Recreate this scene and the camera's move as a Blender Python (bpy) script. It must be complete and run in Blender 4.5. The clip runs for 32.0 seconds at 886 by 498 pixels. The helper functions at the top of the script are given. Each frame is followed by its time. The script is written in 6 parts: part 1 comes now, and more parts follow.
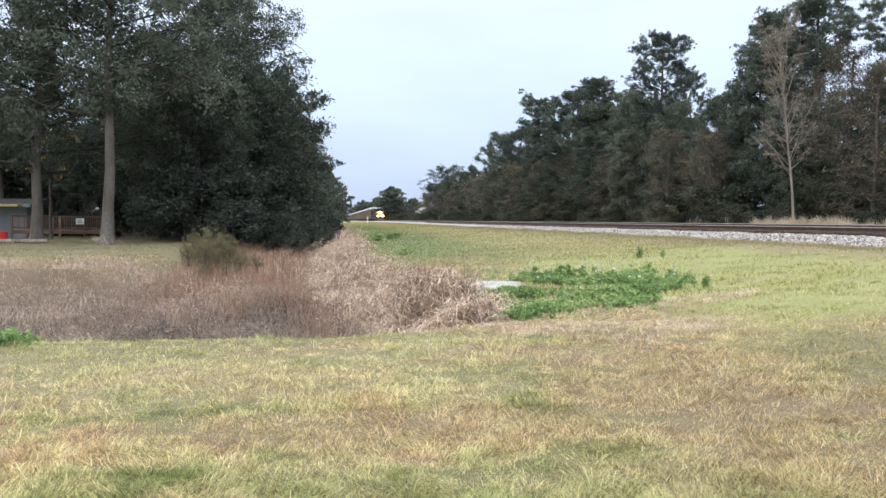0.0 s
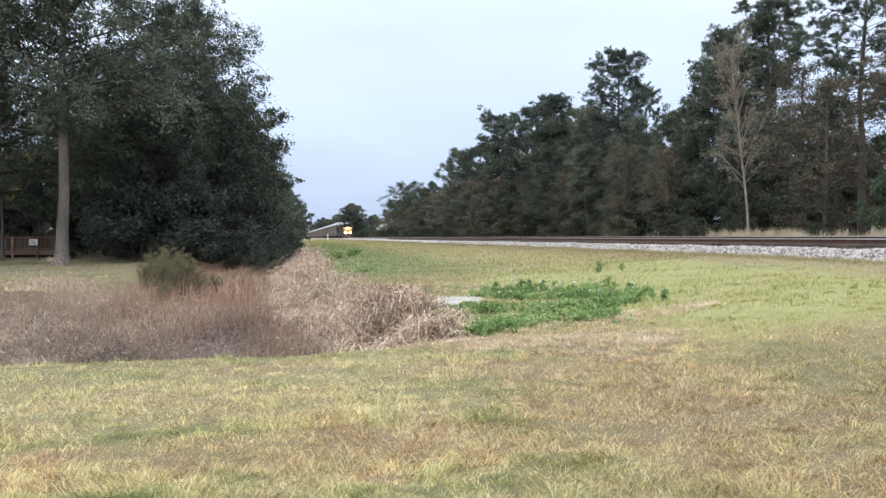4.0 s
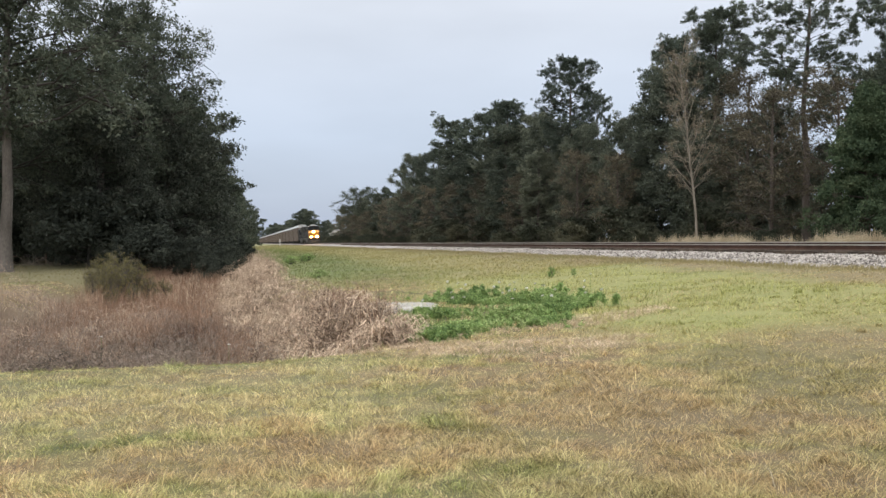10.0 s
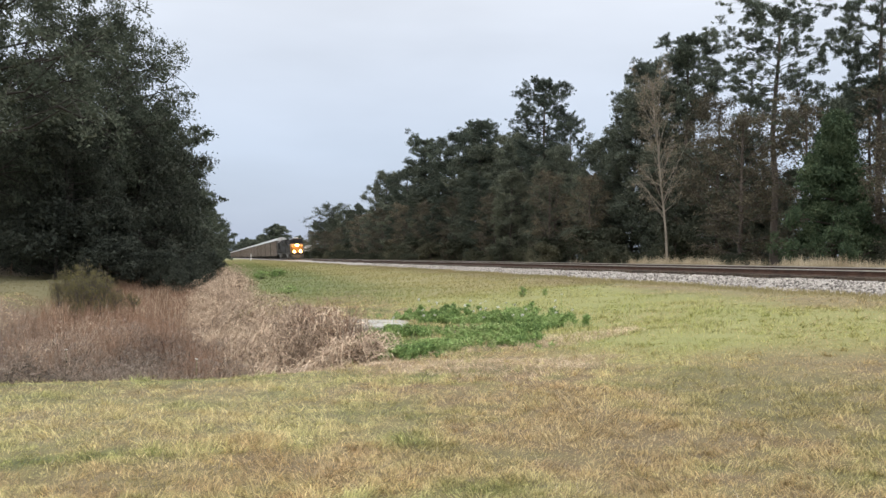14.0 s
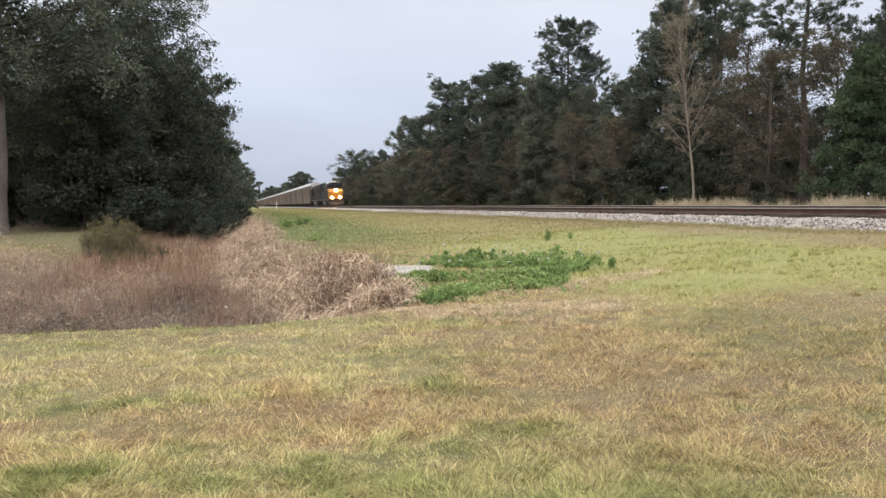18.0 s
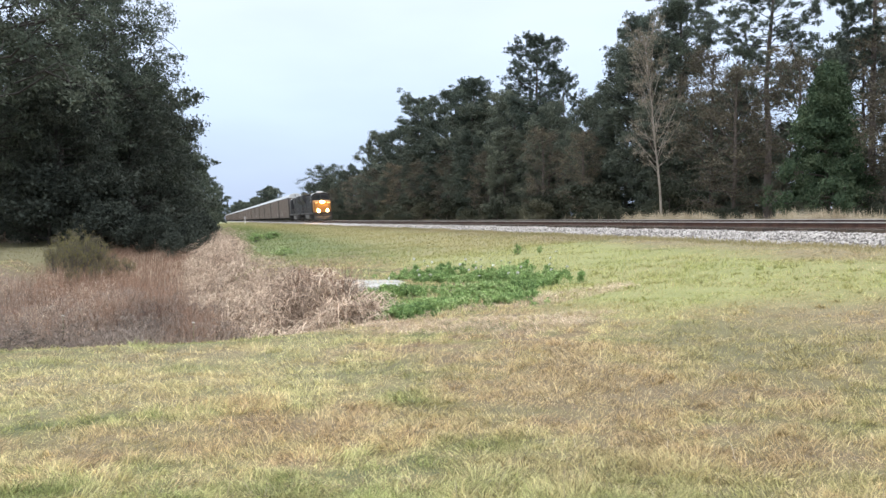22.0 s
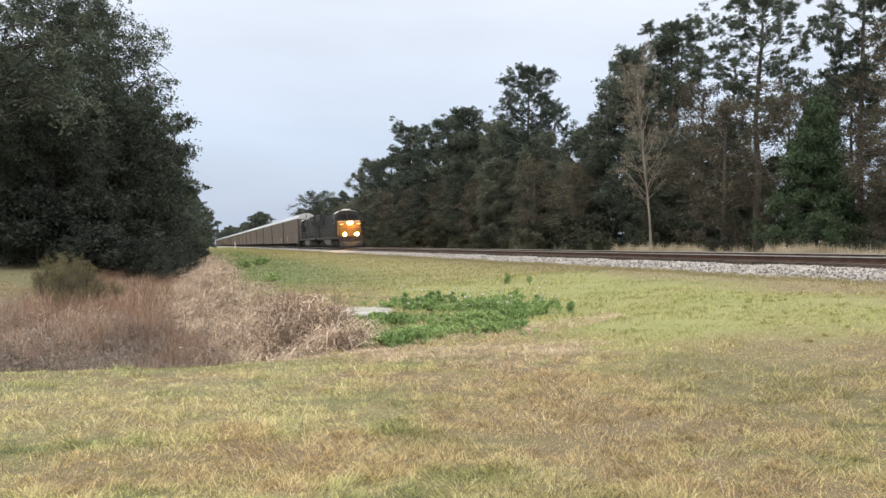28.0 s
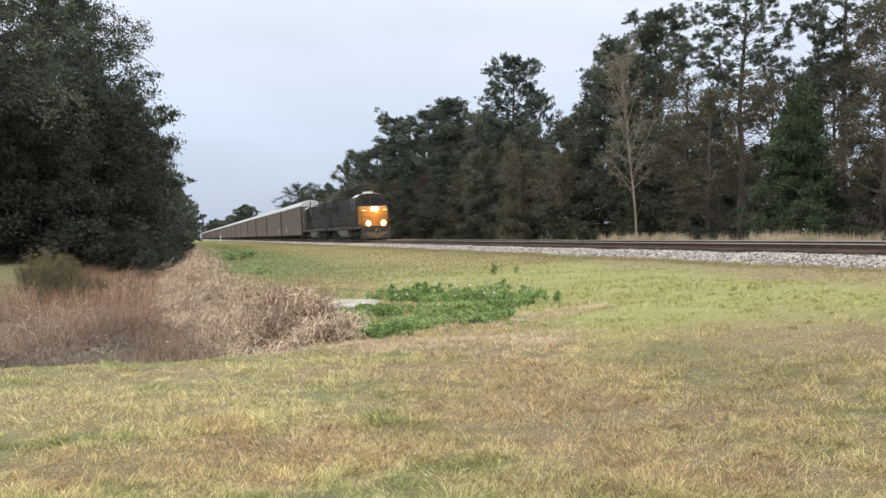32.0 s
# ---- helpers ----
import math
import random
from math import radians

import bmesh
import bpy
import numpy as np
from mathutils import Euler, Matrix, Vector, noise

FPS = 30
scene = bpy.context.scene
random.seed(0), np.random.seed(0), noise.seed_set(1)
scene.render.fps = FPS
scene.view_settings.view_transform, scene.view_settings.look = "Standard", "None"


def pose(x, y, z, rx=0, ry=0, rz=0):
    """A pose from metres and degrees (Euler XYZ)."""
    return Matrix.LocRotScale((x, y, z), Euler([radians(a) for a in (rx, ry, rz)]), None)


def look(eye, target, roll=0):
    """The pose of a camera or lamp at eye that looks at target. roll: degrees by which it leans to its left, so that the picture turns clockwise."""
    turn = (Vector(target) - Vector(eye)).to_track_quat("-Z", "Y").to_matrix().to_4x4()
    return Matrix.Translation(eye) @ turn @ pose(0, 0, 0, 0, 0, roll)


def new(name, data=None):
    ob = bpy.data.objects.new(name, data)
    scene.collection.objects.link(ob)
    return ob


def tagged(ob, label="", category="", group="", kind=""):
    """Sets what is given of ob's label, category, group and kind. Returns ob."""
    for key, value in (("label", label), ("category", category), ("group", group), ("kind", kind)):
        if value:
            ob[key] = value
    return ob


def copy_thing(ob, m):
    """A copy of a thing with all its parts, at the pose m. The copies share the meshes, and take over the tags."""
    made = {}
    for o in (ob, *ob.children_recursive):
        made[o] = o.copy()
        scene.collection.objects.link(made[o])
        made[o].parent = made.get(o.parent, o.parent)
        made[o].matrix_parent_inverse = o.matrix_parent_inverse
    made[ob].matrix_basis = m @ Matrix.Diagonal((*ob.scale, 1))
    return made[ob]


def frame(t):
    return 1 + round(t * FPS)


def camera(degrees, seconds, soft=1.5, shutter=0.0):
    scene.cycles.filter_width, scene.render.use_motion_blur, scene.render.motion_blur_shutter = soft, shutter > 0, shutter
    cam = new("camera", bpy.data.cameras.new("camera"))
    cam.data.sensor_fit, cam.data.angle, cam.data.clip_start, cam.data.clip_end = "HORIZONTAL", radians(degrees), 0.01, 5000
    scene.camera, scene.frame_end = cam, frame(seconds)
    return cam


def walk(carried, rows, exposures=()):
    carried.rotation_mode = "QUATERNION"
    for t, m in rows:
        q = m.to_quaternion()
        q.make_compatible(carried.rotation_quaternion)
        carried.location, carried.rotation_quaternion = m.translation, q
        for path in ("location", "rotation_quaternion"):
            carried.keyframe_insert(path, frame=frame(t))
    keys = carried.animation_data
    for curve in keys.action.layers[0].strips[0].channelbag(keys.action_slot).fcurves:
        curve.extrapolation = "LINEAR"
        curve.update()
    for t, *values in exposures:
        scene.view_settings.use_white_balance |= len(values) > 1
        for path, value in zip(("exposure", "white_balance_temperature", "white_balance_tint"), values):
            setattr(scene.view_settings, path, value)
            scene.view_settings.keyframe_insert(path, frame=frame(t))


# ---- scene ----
cam = camera(53.6, 32.0, soft=1.5)
EYE = (0.0, 0.0, 1.5)
PATH = [
    (0.0, pose(*EYE, 88.14, -0.35, -7.22)),
    (0.5, pose(*EYE, 88.42, -0.29, -7.62)),
    (1.0, pose(*EYE, 88.32, -0.31, -8.10)),
    (1.5, pose(*EYE, 88.35, 0.08, -8.89)),
    (2.0, pose(*EYE, 88.54, -0.13, -9.50)),
    (2.5, pose(*EYE, 88.46, 0.06, -9.58)),
    (3.0, pose(*EYE, 88.68, 0.17, -9.58)),
    (3.5, pose(*EYE, 89.03, 0.27, -9.70)),
    (5.5, pose(*EYE, 89.78, 0.53, -10.88)),
    (6.0, pose(*EYE, 92.97, 1.53, -13.13)),
    (6.5, pose(*EYE, 92.94, 2.55, -17.69)),
    (7.0, pose(*EYE, 93.28, 2.72, -18.65)),
    (7.5, pose(*EYE, 93.21, 2.71, -17.75)),
    (8.0, pose(*EYE, 93.35, 2.78, -16.72)),
    (8.5, pose(*EYE, 92.61, 3.79, -17.14)),
    (9.0, pose(*EYE, 91.85, 2.78, -15.59)),
    (9.5, pose(*EYE, 89.79, 1.26, -13.75)),
    (10.0, pose(*EYE, 89.55, 0.30, -12.83)),
    (10.5, pose(*EYE, 90.10, 0.47, -13.31)),
    (11.0, pose(*EYE, 90.42, 0.13, -13.90)),
    (11.5, pose(*EYE, 90.42, -0.35, -14.52)),
    (12.0, pose(*EYE, 90.47, -0.36, -14.78)),
    (12.5, pose(*EYE, 90.67, -0.24, -14.32)),
    (13.0, pose(*EYE, 90.69, -0.41, -14.48)),
    (13.5, pose(*EYE, 90.75, -0.61, -14.59)),
    (15.5, pose(*EYE, 90.56, -0.94, -14.66)),
    (16.0, pose(*EYE, 90.81, -0.98, -13.80)),
    (16.5, pose(*EYE, 90.78, -1.01, -13.41)),
    (17.0, pose(*EYE, 90.08, -0.74, -13.85)),
    (17.5, pose(*EYE, 88.88, -0.96, -13.71)),
    (18.0, pose(*EYE, 87.14, 0.23, -13.04)),
    (18.5, pose(*EYE, 86.37, 0.19, -12.84)),
    (19.0, pose(*EYE, 86.49, 0.12, -12.63)),
    (19.5, pose(*EYE, 86.69, 0.37, -12.84)),
    (20.0, pose(*EYE, 87.11, 0.01, -13.13)),
    (20.5, pose(*EYE, 87.45, -0.25, -13.32)),
    (21.0, pose(*EYE, 87.51, -0.20, -14.01)),
    (21.5, pose(*EYE, 87.79, 0.10, -14.69)),
    (22.0, pose(*EYE, 88.07, 0.31, -15.02)),
    (22.5, pose(*EYE, 88.45, 0.25, -14.99)),
    (23.0, pose(*EYE, 88.38, -0.06, -15.25)),
    (23.5, pose(*EYE, 88.51, -0.44, -14.85)),
    (24.0, pose(*EYE, 88.64, -0.43, -14.59)),
    (24.5, pose(*EYE, 89.04, 0.05, -15.19)),
    (25.0, pose(*EYE, 89.11, -0.26, -15.41)),
    (25.5, pose(*EYE, 89.40, -0.16, -15.26)),
    (27.5, pose(*EYE, 89.60, -0.24, -15.59)),
    (28.0, pose(*EYE, 89.92, -0.57, -15.65)),
    (28.5, pose(*EYE, 89.48, -0.25, -15.87)),
    (29.0, pose(*EYE, 89.23, -0.04, -15.75)),
    (29.5, pose(*EYE, 89.49, 0.24, -15.97)),
    (30.0, pose(*EYE, 89.69, 0.30, -16.19)),
    (30.5, pose(*EYE, 89.56, 0.38, -16.28)),
    (31.0, pose(*EYE, 89.51, 0.37, -16.54)),
    (31.5, pose(*EYE, 89.50, 0.24, -16.60)),
    (32.0, pose(*EYE, 89.34, -0.00, -16.54)),
]
EXPOSURES = [(0, 1.03, 6300, 11), (3.5, 0.98, 6300, 11), (5.5, 0.92, 6600, 10), (6.0, 0.86, 6850, 10), (6.7, 0.54, 6650, 10), (9, 0.52, 6750, 10), (10, 0.64, 6950, 10), (13, 0.68, 6900, 10), (16.5, 0.64, 6850, 10), (17.0, 0.64, 6800, 10), (17.6, 0.68, 6900, 11),
             (18.0, 0.73, 7100, 13), (18.6, 0.96, 6450, 11), (19.0, 1.02, 6300, 10), (20, 1.03, 6300, 10), (23, 0.98, 6350, 10), (25.5, 0.86, 6650, 10), (28, 0.79, 6900, 10), (32, 0.79, 6900, 10)]
walk(cam, PATH, EXPOSURES)

# ---------------------------------------------------------------- light
world = bpy.data.worlds.new("sky")
scene.world = world
world.use_nodes = True
wn, wl = world.node_tree.nodes, world.node_tree.links
wn.clear()
w_out = wn.new("ShaderNodeOutputWorld")
w_bg = wn.new("ShaderNodeBackground")
w_sky = wn.new("ShaderNodeTexSky")
w_sky.sky_type, w_sky.sun_disc = "NISHITA", False
w_sky.sun_elevation, w_sky.sun_rotation = radians(38), radians(200)
w_sky.air_density, w_sky.dust_density = 1.0, 2.0
w_bg2 = wn.new("ShaderNodeBackground")
w_co = wn.new("ShaderNodeTexCoord")
w_sep = wn.new("ShaderNodeSeparateXYZ")
w_ramp = wn.new("ShaderNodeValToRGB")
w_map = wn.new("ShaderNodeMapping")
w_map.inputs["Scale"].default_value = (1.0, 1.0, 3.5)
w_noise = wn.new("ShaderNodeTexNoise")
w_noise.inputs["Scale"].default_value = 1.6
w_noise.inputs["Detail"].default_value = 5
w_mix = wn.new("ShaderNodeMix")
w_mix.data_type, w_mix.blend_type = "RGBA", "MULTIPLY"
w_nr = wn.new("ShaderNodeMapRange")
w_nr.inputs["From Min"].default_value, w_nr.inputs["From Max"].default_value = 0.3, 0.7
w_nr.inputs["To Min"].default_value, w_nr.inputs["To Max"].default_value = 0.83, 1.10
w_add = wn.new("ShaderNodeAddShader")
wl.new(w_co.outputs["Generated"], w_sep.inputs[0])
wl.new(w_sep.outputs["Z"], w_ramp.inputs[0])
cr = w_ramp.color_ramp
cr.elements[0].position, cr.elements[0].color = 0.0, (0.38, 0.46, 0.635, 1)
cr.elements[1].position, cr.elements[1].color = 0.55, (0.93, 0.95, 0.98, 1)
e = cr.elements.new(0.12)
e.color = (0.475, 0.56, 0.72, 1)
e = cr.elements.new(0.26)
e.color = (0.64, 0.705, 0.825, 1)
wl.new(w_co.outputs["Generated"], w_map.inputs[0])
wl.new(w_map.outputs[0], w_noise.inputs["Vector"])
wl.new(w_noise.outputs["Fac"], w_nr.inputs["Value"])
w_mix.inputs[0].default_value = 1.0
wl.new(w_ramp.outputs[0], w_mix.inputs["A"])
wl.new(w_nr.outputs[0], w_mix.inputs["B"])
wl.new(w_mix.outputs["Result"], w_bg2.inputs["Color"])
w_up = wn.new("ShaderNodeMapRange")     # an overcast sky is brightest overhead
w_up.inputs["From Min"].default_value, w_up.inputs["From Max"].default_value = 0.30, 1.0
w_up.inputs["To Min"].default_value, w_up.inputs["To Max"].default_value = 0.66, 1.45
wl.new(w_sep.outputs["Z"], w_up.inputs["Value"])
wl.new(w_up.outputs[0], w_bg2.inputs["Strength"])
wl.new(w_sky.outputs[0], w_bg.inputs["Color"])
w_bg.inputs["Strength"].default_value = 0.012
wl.new(w_bg.outputs[0], w_add.inputs[0])
wl.new(w_bg2.outputs[0], w_add.inputs[1])
wl.new(w_add.outputs[0], w_out.inputs[0])

sun_data = bpy.data.lights.new("sun", "SUN")
sun_data.energy, sun_data.angle, sun_data.color = 0.7, radians(60), (1.0, 0.96, 0.9)
sun = new("sun", sun_data)
sun.matrix_world = look((-20, -30, 60), (0, 20, 0))


# ---------------------------------------------------------------- materials
def ramp_node(nt, stops):
    r = nt.nodes.new("ShaderNodeValToRGB")
    r.color_ramp.elements[0].position, r.color_ramp.elements[0].color = stops[0][0], (*stops[0][1], 1)
    r.color_ramp.elements[1].position, r.color_ramp.elements[1].color = stops[-1][0], (*stops[-1][1], 1)
    for p, c in stops[1:-1]:
        r.color_ramp.elements.new(p).color = (*c, 1)
    return r


def surface(name, stops, scale=1.0, rough=0.9, metal=0.0, fine=30.0, fine_amount=0.35, bump=0.3, coords="Object",
            island=0.0, random_ob=0.0, leaf=0.0, stretch=(1, 1, 1), detail=6.0, jitter=0.0, patch=None):
    """A mixed surface: patches of the colours at one scale, grain at a finer one, bump, and a shade per island or object."""
    m = bpy.data.materials.new(name)
    m.use_nodes = True
    nt = m.node_tree
    n, ln = nt.nodes, nt.links
    b = n["Principled BSDF"]
    b.inputs["Roughness"].default_value, b.inputs["Metallic"].default_value = rough, metal
    if leaf:
        b.inputs["Specular IOR Level"].default_value = 0.25
    if coords == "Position":
        src = n.new("ShaderNodeNewGeometry").outputs["Position"]
    else:
        src = n.new("ShaderNodeTexCoord").outputs["Object"]
    mp = n.new("ShaderNodeMapping")
    mp.inputs["Scale"].default_value = stretch
    ln.new(src, mp.inputs[0])
    big = n.new("ShaderNodeTexNoise")
    big.inputs["Scale"].default_value, big.inputs["Detail"].default_value = scale, detail
    small = n.new("ShaderNodeTexNoise")
    small.inputs["Scale"].default_value, small.inputs["Detail"].default_value = fine, 4
    ln.new(mp.outputs[0], big.inputs["Vector"])
    ln.new(mp.outputs[0], small.inputs["Vector"])
    fac = big.outputs["Fac"]

    def shift(socket, other, amount):
        a = n.new("ShaderNodeMath")
        a.operation = "MULTIPLY_ADD"
        ln.new(other, a.inputs[0])
        a.inputs[1].default_value = amount
        c = n.new("ShaderNodeMath")
        c.operation = "SUBTRACT"
        ln.new(socket, a.inputs[2])
        ln.new(a.outputs[0], c.inputs[0])
        c.inputs[1].default_value = amount / 2
        return c.outputs[0]
    if patch:       # (scale, amount): smaller patches within the large ones
        pn = n.new("ShaderNodeTexNoise")
        pn.inputs["Scale"].default_value, pn.inputs["Detail"].default_value = patch[0], 5
        ln.new(mp.outputs[0], pn.inputs["Vector"])
        fac = shift(fac, pn.outputs["Fac"], patch[1])
    if island:
        fac = shift(fac, n.new("ShaderNodeNewGeometry").outputs["Random Per Island"], island)
    if random_ob:
        fac = shift(fac, n.new("ShaderNodeObjectInfo").outputs["Random"], random_ob)
    r = ramp_node(nt, stops)
    ln.new(fac, r.inputs[0])
    mx = n.new("ShaderNodeMix")
    mx.data_type, mx.blend_type = "RGBA", "OVERLAY"
    mx.inputs[0].default_value = fine_amount
    ln.new(r.outputs[0], mx.inputs["A"])
    g = n.new("ShaderNodeCombineColor")
    for k in range(3):
        ln.new(small.outputs["Fac"], g.inputs[k])
    ln.new(g.outputs[0], mx.inputs["B"])
    colour = mx.outputs["Result"]
    if jitter:      # some pieces paler, some darker
        wv_ = n.new("ShaderNodeTexWhiteNoise")
        wv_.noise_dimensions = "1D"
        ln.new(n.new("ShaderNodeNewGeometry").outputs["Random Per Island"], wv_.inputs["W"])
        jr = n.new("ShaderNodeMapRange")
        jr.inputs["To Min"].default_value, jr.inputs["To Max"].default_value = 1 - jitter, 1 + jitter * 0.8
        ln.new(wv_.outputs["Value"], jr.inputs["Value"])
        hs = n.new("ShaderNodeHueSaturation")
        ln.new(jr.outputs[0], hs.inputs["Value"])
        ln.new(colour, hs.inputs["Color"])
        colour = hs.outputs[0]
    ln.new(colour, b.inputs["Base Color"])
    if bump:
        bp = n.new("ShaderNodeBump")
        bp.inputs["Strength"].default_value, bp.inputs["Distance"].default_value = bump, 0.02
        ln.new(small.outputs["Fac"], bp.inputs["Height"])
        ln.new(bp.outputs[0], b.inputs["Normal"])
    if leaf:
        t = n.new("ShaderNodeBsdfTranslucent")
        ln.new(colour, t.inputs["Color"])
        ms = n.new("ShaderNodeMixShader")
        ms.inputs[0].default_value = leaf
        ln.new(b.outputs[0], ms.inputs[1])
        ln.new(t.outputs[0], ms.inputs[2])
        ln.new(ms.outputs[0], n["Material Output"].inputs[0])
    return m


def glow(name, colour, strength):
    m = bpy.data.materials.new(name)
    m.use_nodes = True
    b = m.node_tree.nodes["Principled BSDF"]
    b.inputs["Base Color"].default_value = (*colour, 1)
    b.inputs["Emission Color"].default_value = (*colour, 1)
    b.inputs["Emission Strength"].default_value = strength
    return m


def zone(m, colour, *ranges, amount=1.0, wobble=3.0):
    """Lets another growth colour take over where the place lies inside the ranges: (axis, rise from, to, fall from, to)."""
    n, ln = m.node_tree.nodes, m.node_tree.links
    g = n.new("ShaderNodeNewGeometry")
    sp = n.new("ShaderNodeSeparateXYZ")
    ln.new(g.outputs["Position"], sp.inputs[0])
    ns = n.new("ShaderNodeTexNoise")
    ns.inputs["Scale"].default_value, ns.inputs["Detail"].default_value = 0.35, 6
    ln.new(g.outputs["Position"], ns.inputs["Vector"])
    fac = None
    for axis, a, b, c, d in ranges:
        sh = n.new("ShaderNodeMath")
        sh.operation = "MULTIPLY_ADD"
        ln.new(ns.outputs["Fac"], sh.inputs[0])
        sh.inputs[1].default_value = wobble
        ln.new(sp.outputs[axis], sh.inputs[2])
        for lo, hi, v0, v1 in ((a, b, 0, 1), (c, d, 1, 0)):
            r = n.new("ShaderNodeMapRange")
            r.interpolation_type = "SMOOTHSTEP"
            r.inputs["From Min"].default_value, r.inputs["From Max"].default_value = lo + wobble / 2, hi + wobble / 2
            r.inputs["To Min"].default_value, r.inputs["To Max"].default_value = v0, v1
            ln.new(sh.outputs[0], r.inputs["Value"])
            if fac is None:
                fac = r.outputs[0]
            else:
                mu = n.new("ShaderNodeMath")
                mu.operation = "MULTIPLY"
                ln.new(fac, mu.inputs[0])
                ln.new(r.outputs[0], mu.inputs[1])
                fac = mu.outputs[0]
    am = n.new("ShaderNodeMath")
    am.operation = "MULTIPLY"
    ln.new(fac, am.inputs[0])
    am.inputs[1].default_value = amount
    old = n["Principled BSDF"].inputs["Base Color"].links[0].from_socket
    if old.node.bl_idname == "ShaderNodeHueSaturation":       # the shade of each blade stays on top
        goals = [old.node.inputs["Color"]]
        old = goals[0].links[0].from_socket
    else:
        goals = [k.to_socket for k in old.links]
    mx = n.new("ShaderNodeMix")
    mx.data_type = "RGBA"
    ln.new(am.outputs[0], mx.inputs[0])
    ln.new(old, mx.inputs["A"])
    mx.inputs["B"].default_value = (*colour, 1)
    for k in goals:
        ln.new(mx.outputs["Result"], k)
    return m


def growth_zones(m, k=1.0):
    """The verge by the stones is olive-brown, a band of the field is fresh green, the ditch banks are tan."""
    zone(m, (0.27 * k, 0.23 * k, 0.125 * k), ("X", 10.5, 13.5, 30, 31), amount=0.75)
    zone(m, (0.305 * k, 0.318 * k, 0.118 * k), ("X", 4.2, 6.4, 10.5, 13), ("Y", 7.8, 11.5, 24, 34), amount=0.85)
    zone(m, (0.325 * k, 0.295 * k, 0.140 * k), ("X", 4.0, 8.0, 10.5, 13), ("Y", 22, 34, 110, 180), amount=0.8)
    zone(m, (0.15 * k, 0.21 * k, 0.08 * k), ("X", 0.5, 2.0, 4.5, 9), ("Y", 26, 36, 120, 200), amount=0.6)
    return m


M_LAWN = surface("lawn_soil", [(0.34, (0.085, 0.096, 0.034)), (0.43, (0.135, 0.122, 0.048)), (0.50, (0.175, 0.142, 0.063)), (0.57, (0.155, 0.115, 0.060)), (0.63, (0.125, 0.087, 0.049)), (0.72, (0.18, 0.145, 0.075))],
                 scale=0.45, fine=5, fine_amount=0.8, coords="Position", bump=0.5, detail=9, patch=(2.1, 0.6))
growth_zones(M_LAWN, 0.80)
zone(M_LAWN, (0.15, 0.11, 0.082), ("X", -60, -58, 1.5, 3.5), ("Y", 11.5, 13, 31, 36), amount=0.9, wobble=1.5)      # litter in the ditch, darkened to stand in for shaded gaps between reeds
zone(M_LAWN, (0.17, 0.125, 0.09), ("X", -7, -5, 0.5, 2), ("Y", 26, 30, 200, 260), amount=0.9, wobble=1.5)
zone(M_LAWN, (0.145, 0.134, 0.068), ("X", -3000, -2999, -8, -5), ("Y", 33, 38, 3000, 3001), amount=0.9)      # the yard is olive turf
zone(M_LAWN, (0.215, 0.215, 0.10), ("X", -1, 0.5, 14.5, 15.5), ("Y", 60, 120, 3000, 3001), amount=0.9)          # so is the far field
M_GRASS = surface("lawn_grass", [(0.32, (0.25, 0.295, 0.105)), (0.42, (0.48, 0.46, 0.215)), (0.50, (0.70, 0.615, 0.345)), (0.56, (0.64, 0.495, 0.275)), (0.63, (0.43, 0.30, 0.175)), (0.72, (0.76, 0.645, 0.41))],
                  scale=0.45, fine=5, fine_amount=0.6, coords="Position", island=0.14, leaf=0.35, bump=0, detail=9, jitter=0.66, patch=(2.1, 0.6))
growth_zones(M_GRASS, 1.15)


def lawn_patches(m, k):
    """Large worn, dry and fresh patches of the near lawn."""
    zone(m, (0.62 * k, 0.56 * k, 0.31 * k), ("X", -5, -3.5, 0.8, 2.2), ("Y", 6.8, 7.8, 10.0, 11.5), amount=0.6, wobble=2.0)
    zone(m, (0.51 * k, 0.405 * k, 0.225 * k), ("X", 1.2, 2.4, 7.0, 9.5), ("Y", 5.6, 7.0, 8.8, 10.2), amount=0.6, wobble=2.2)
    zone(m, (0.45 * k, 0.36 * k, 0.195 * k), ("X", 1.0, 2.4, 9.0, 11.0), ("Y", 2, 3, 6.2, 7.4), amount=0.45, wobble=1.6)
    zone(m, (0.54 * k, 0.415 * k, 0.235 * k), ("X", -1.8, -0.8, 1.4, 2.4), ("Y", 5.5, 5.9, 6.5, 7.0), amount=0.65, wobble=1.2)
    zone(m, (0.35 * k, 0.38 * k, 0.17 * k), ("X", -1.5, -0.5, 2.0, 3.0), ("Y", 2, 3, 5.1, 5.6), amount=0.4, wobble=1.0)
    zone(m, (0.34 * k, 0.40 * k, 0.16 * k), ("X", -5, -3, 1.0, 2.5), ("Y", 10.3, 11.2, 12.5, 13.5), amount=0.5, wobble=1.6)


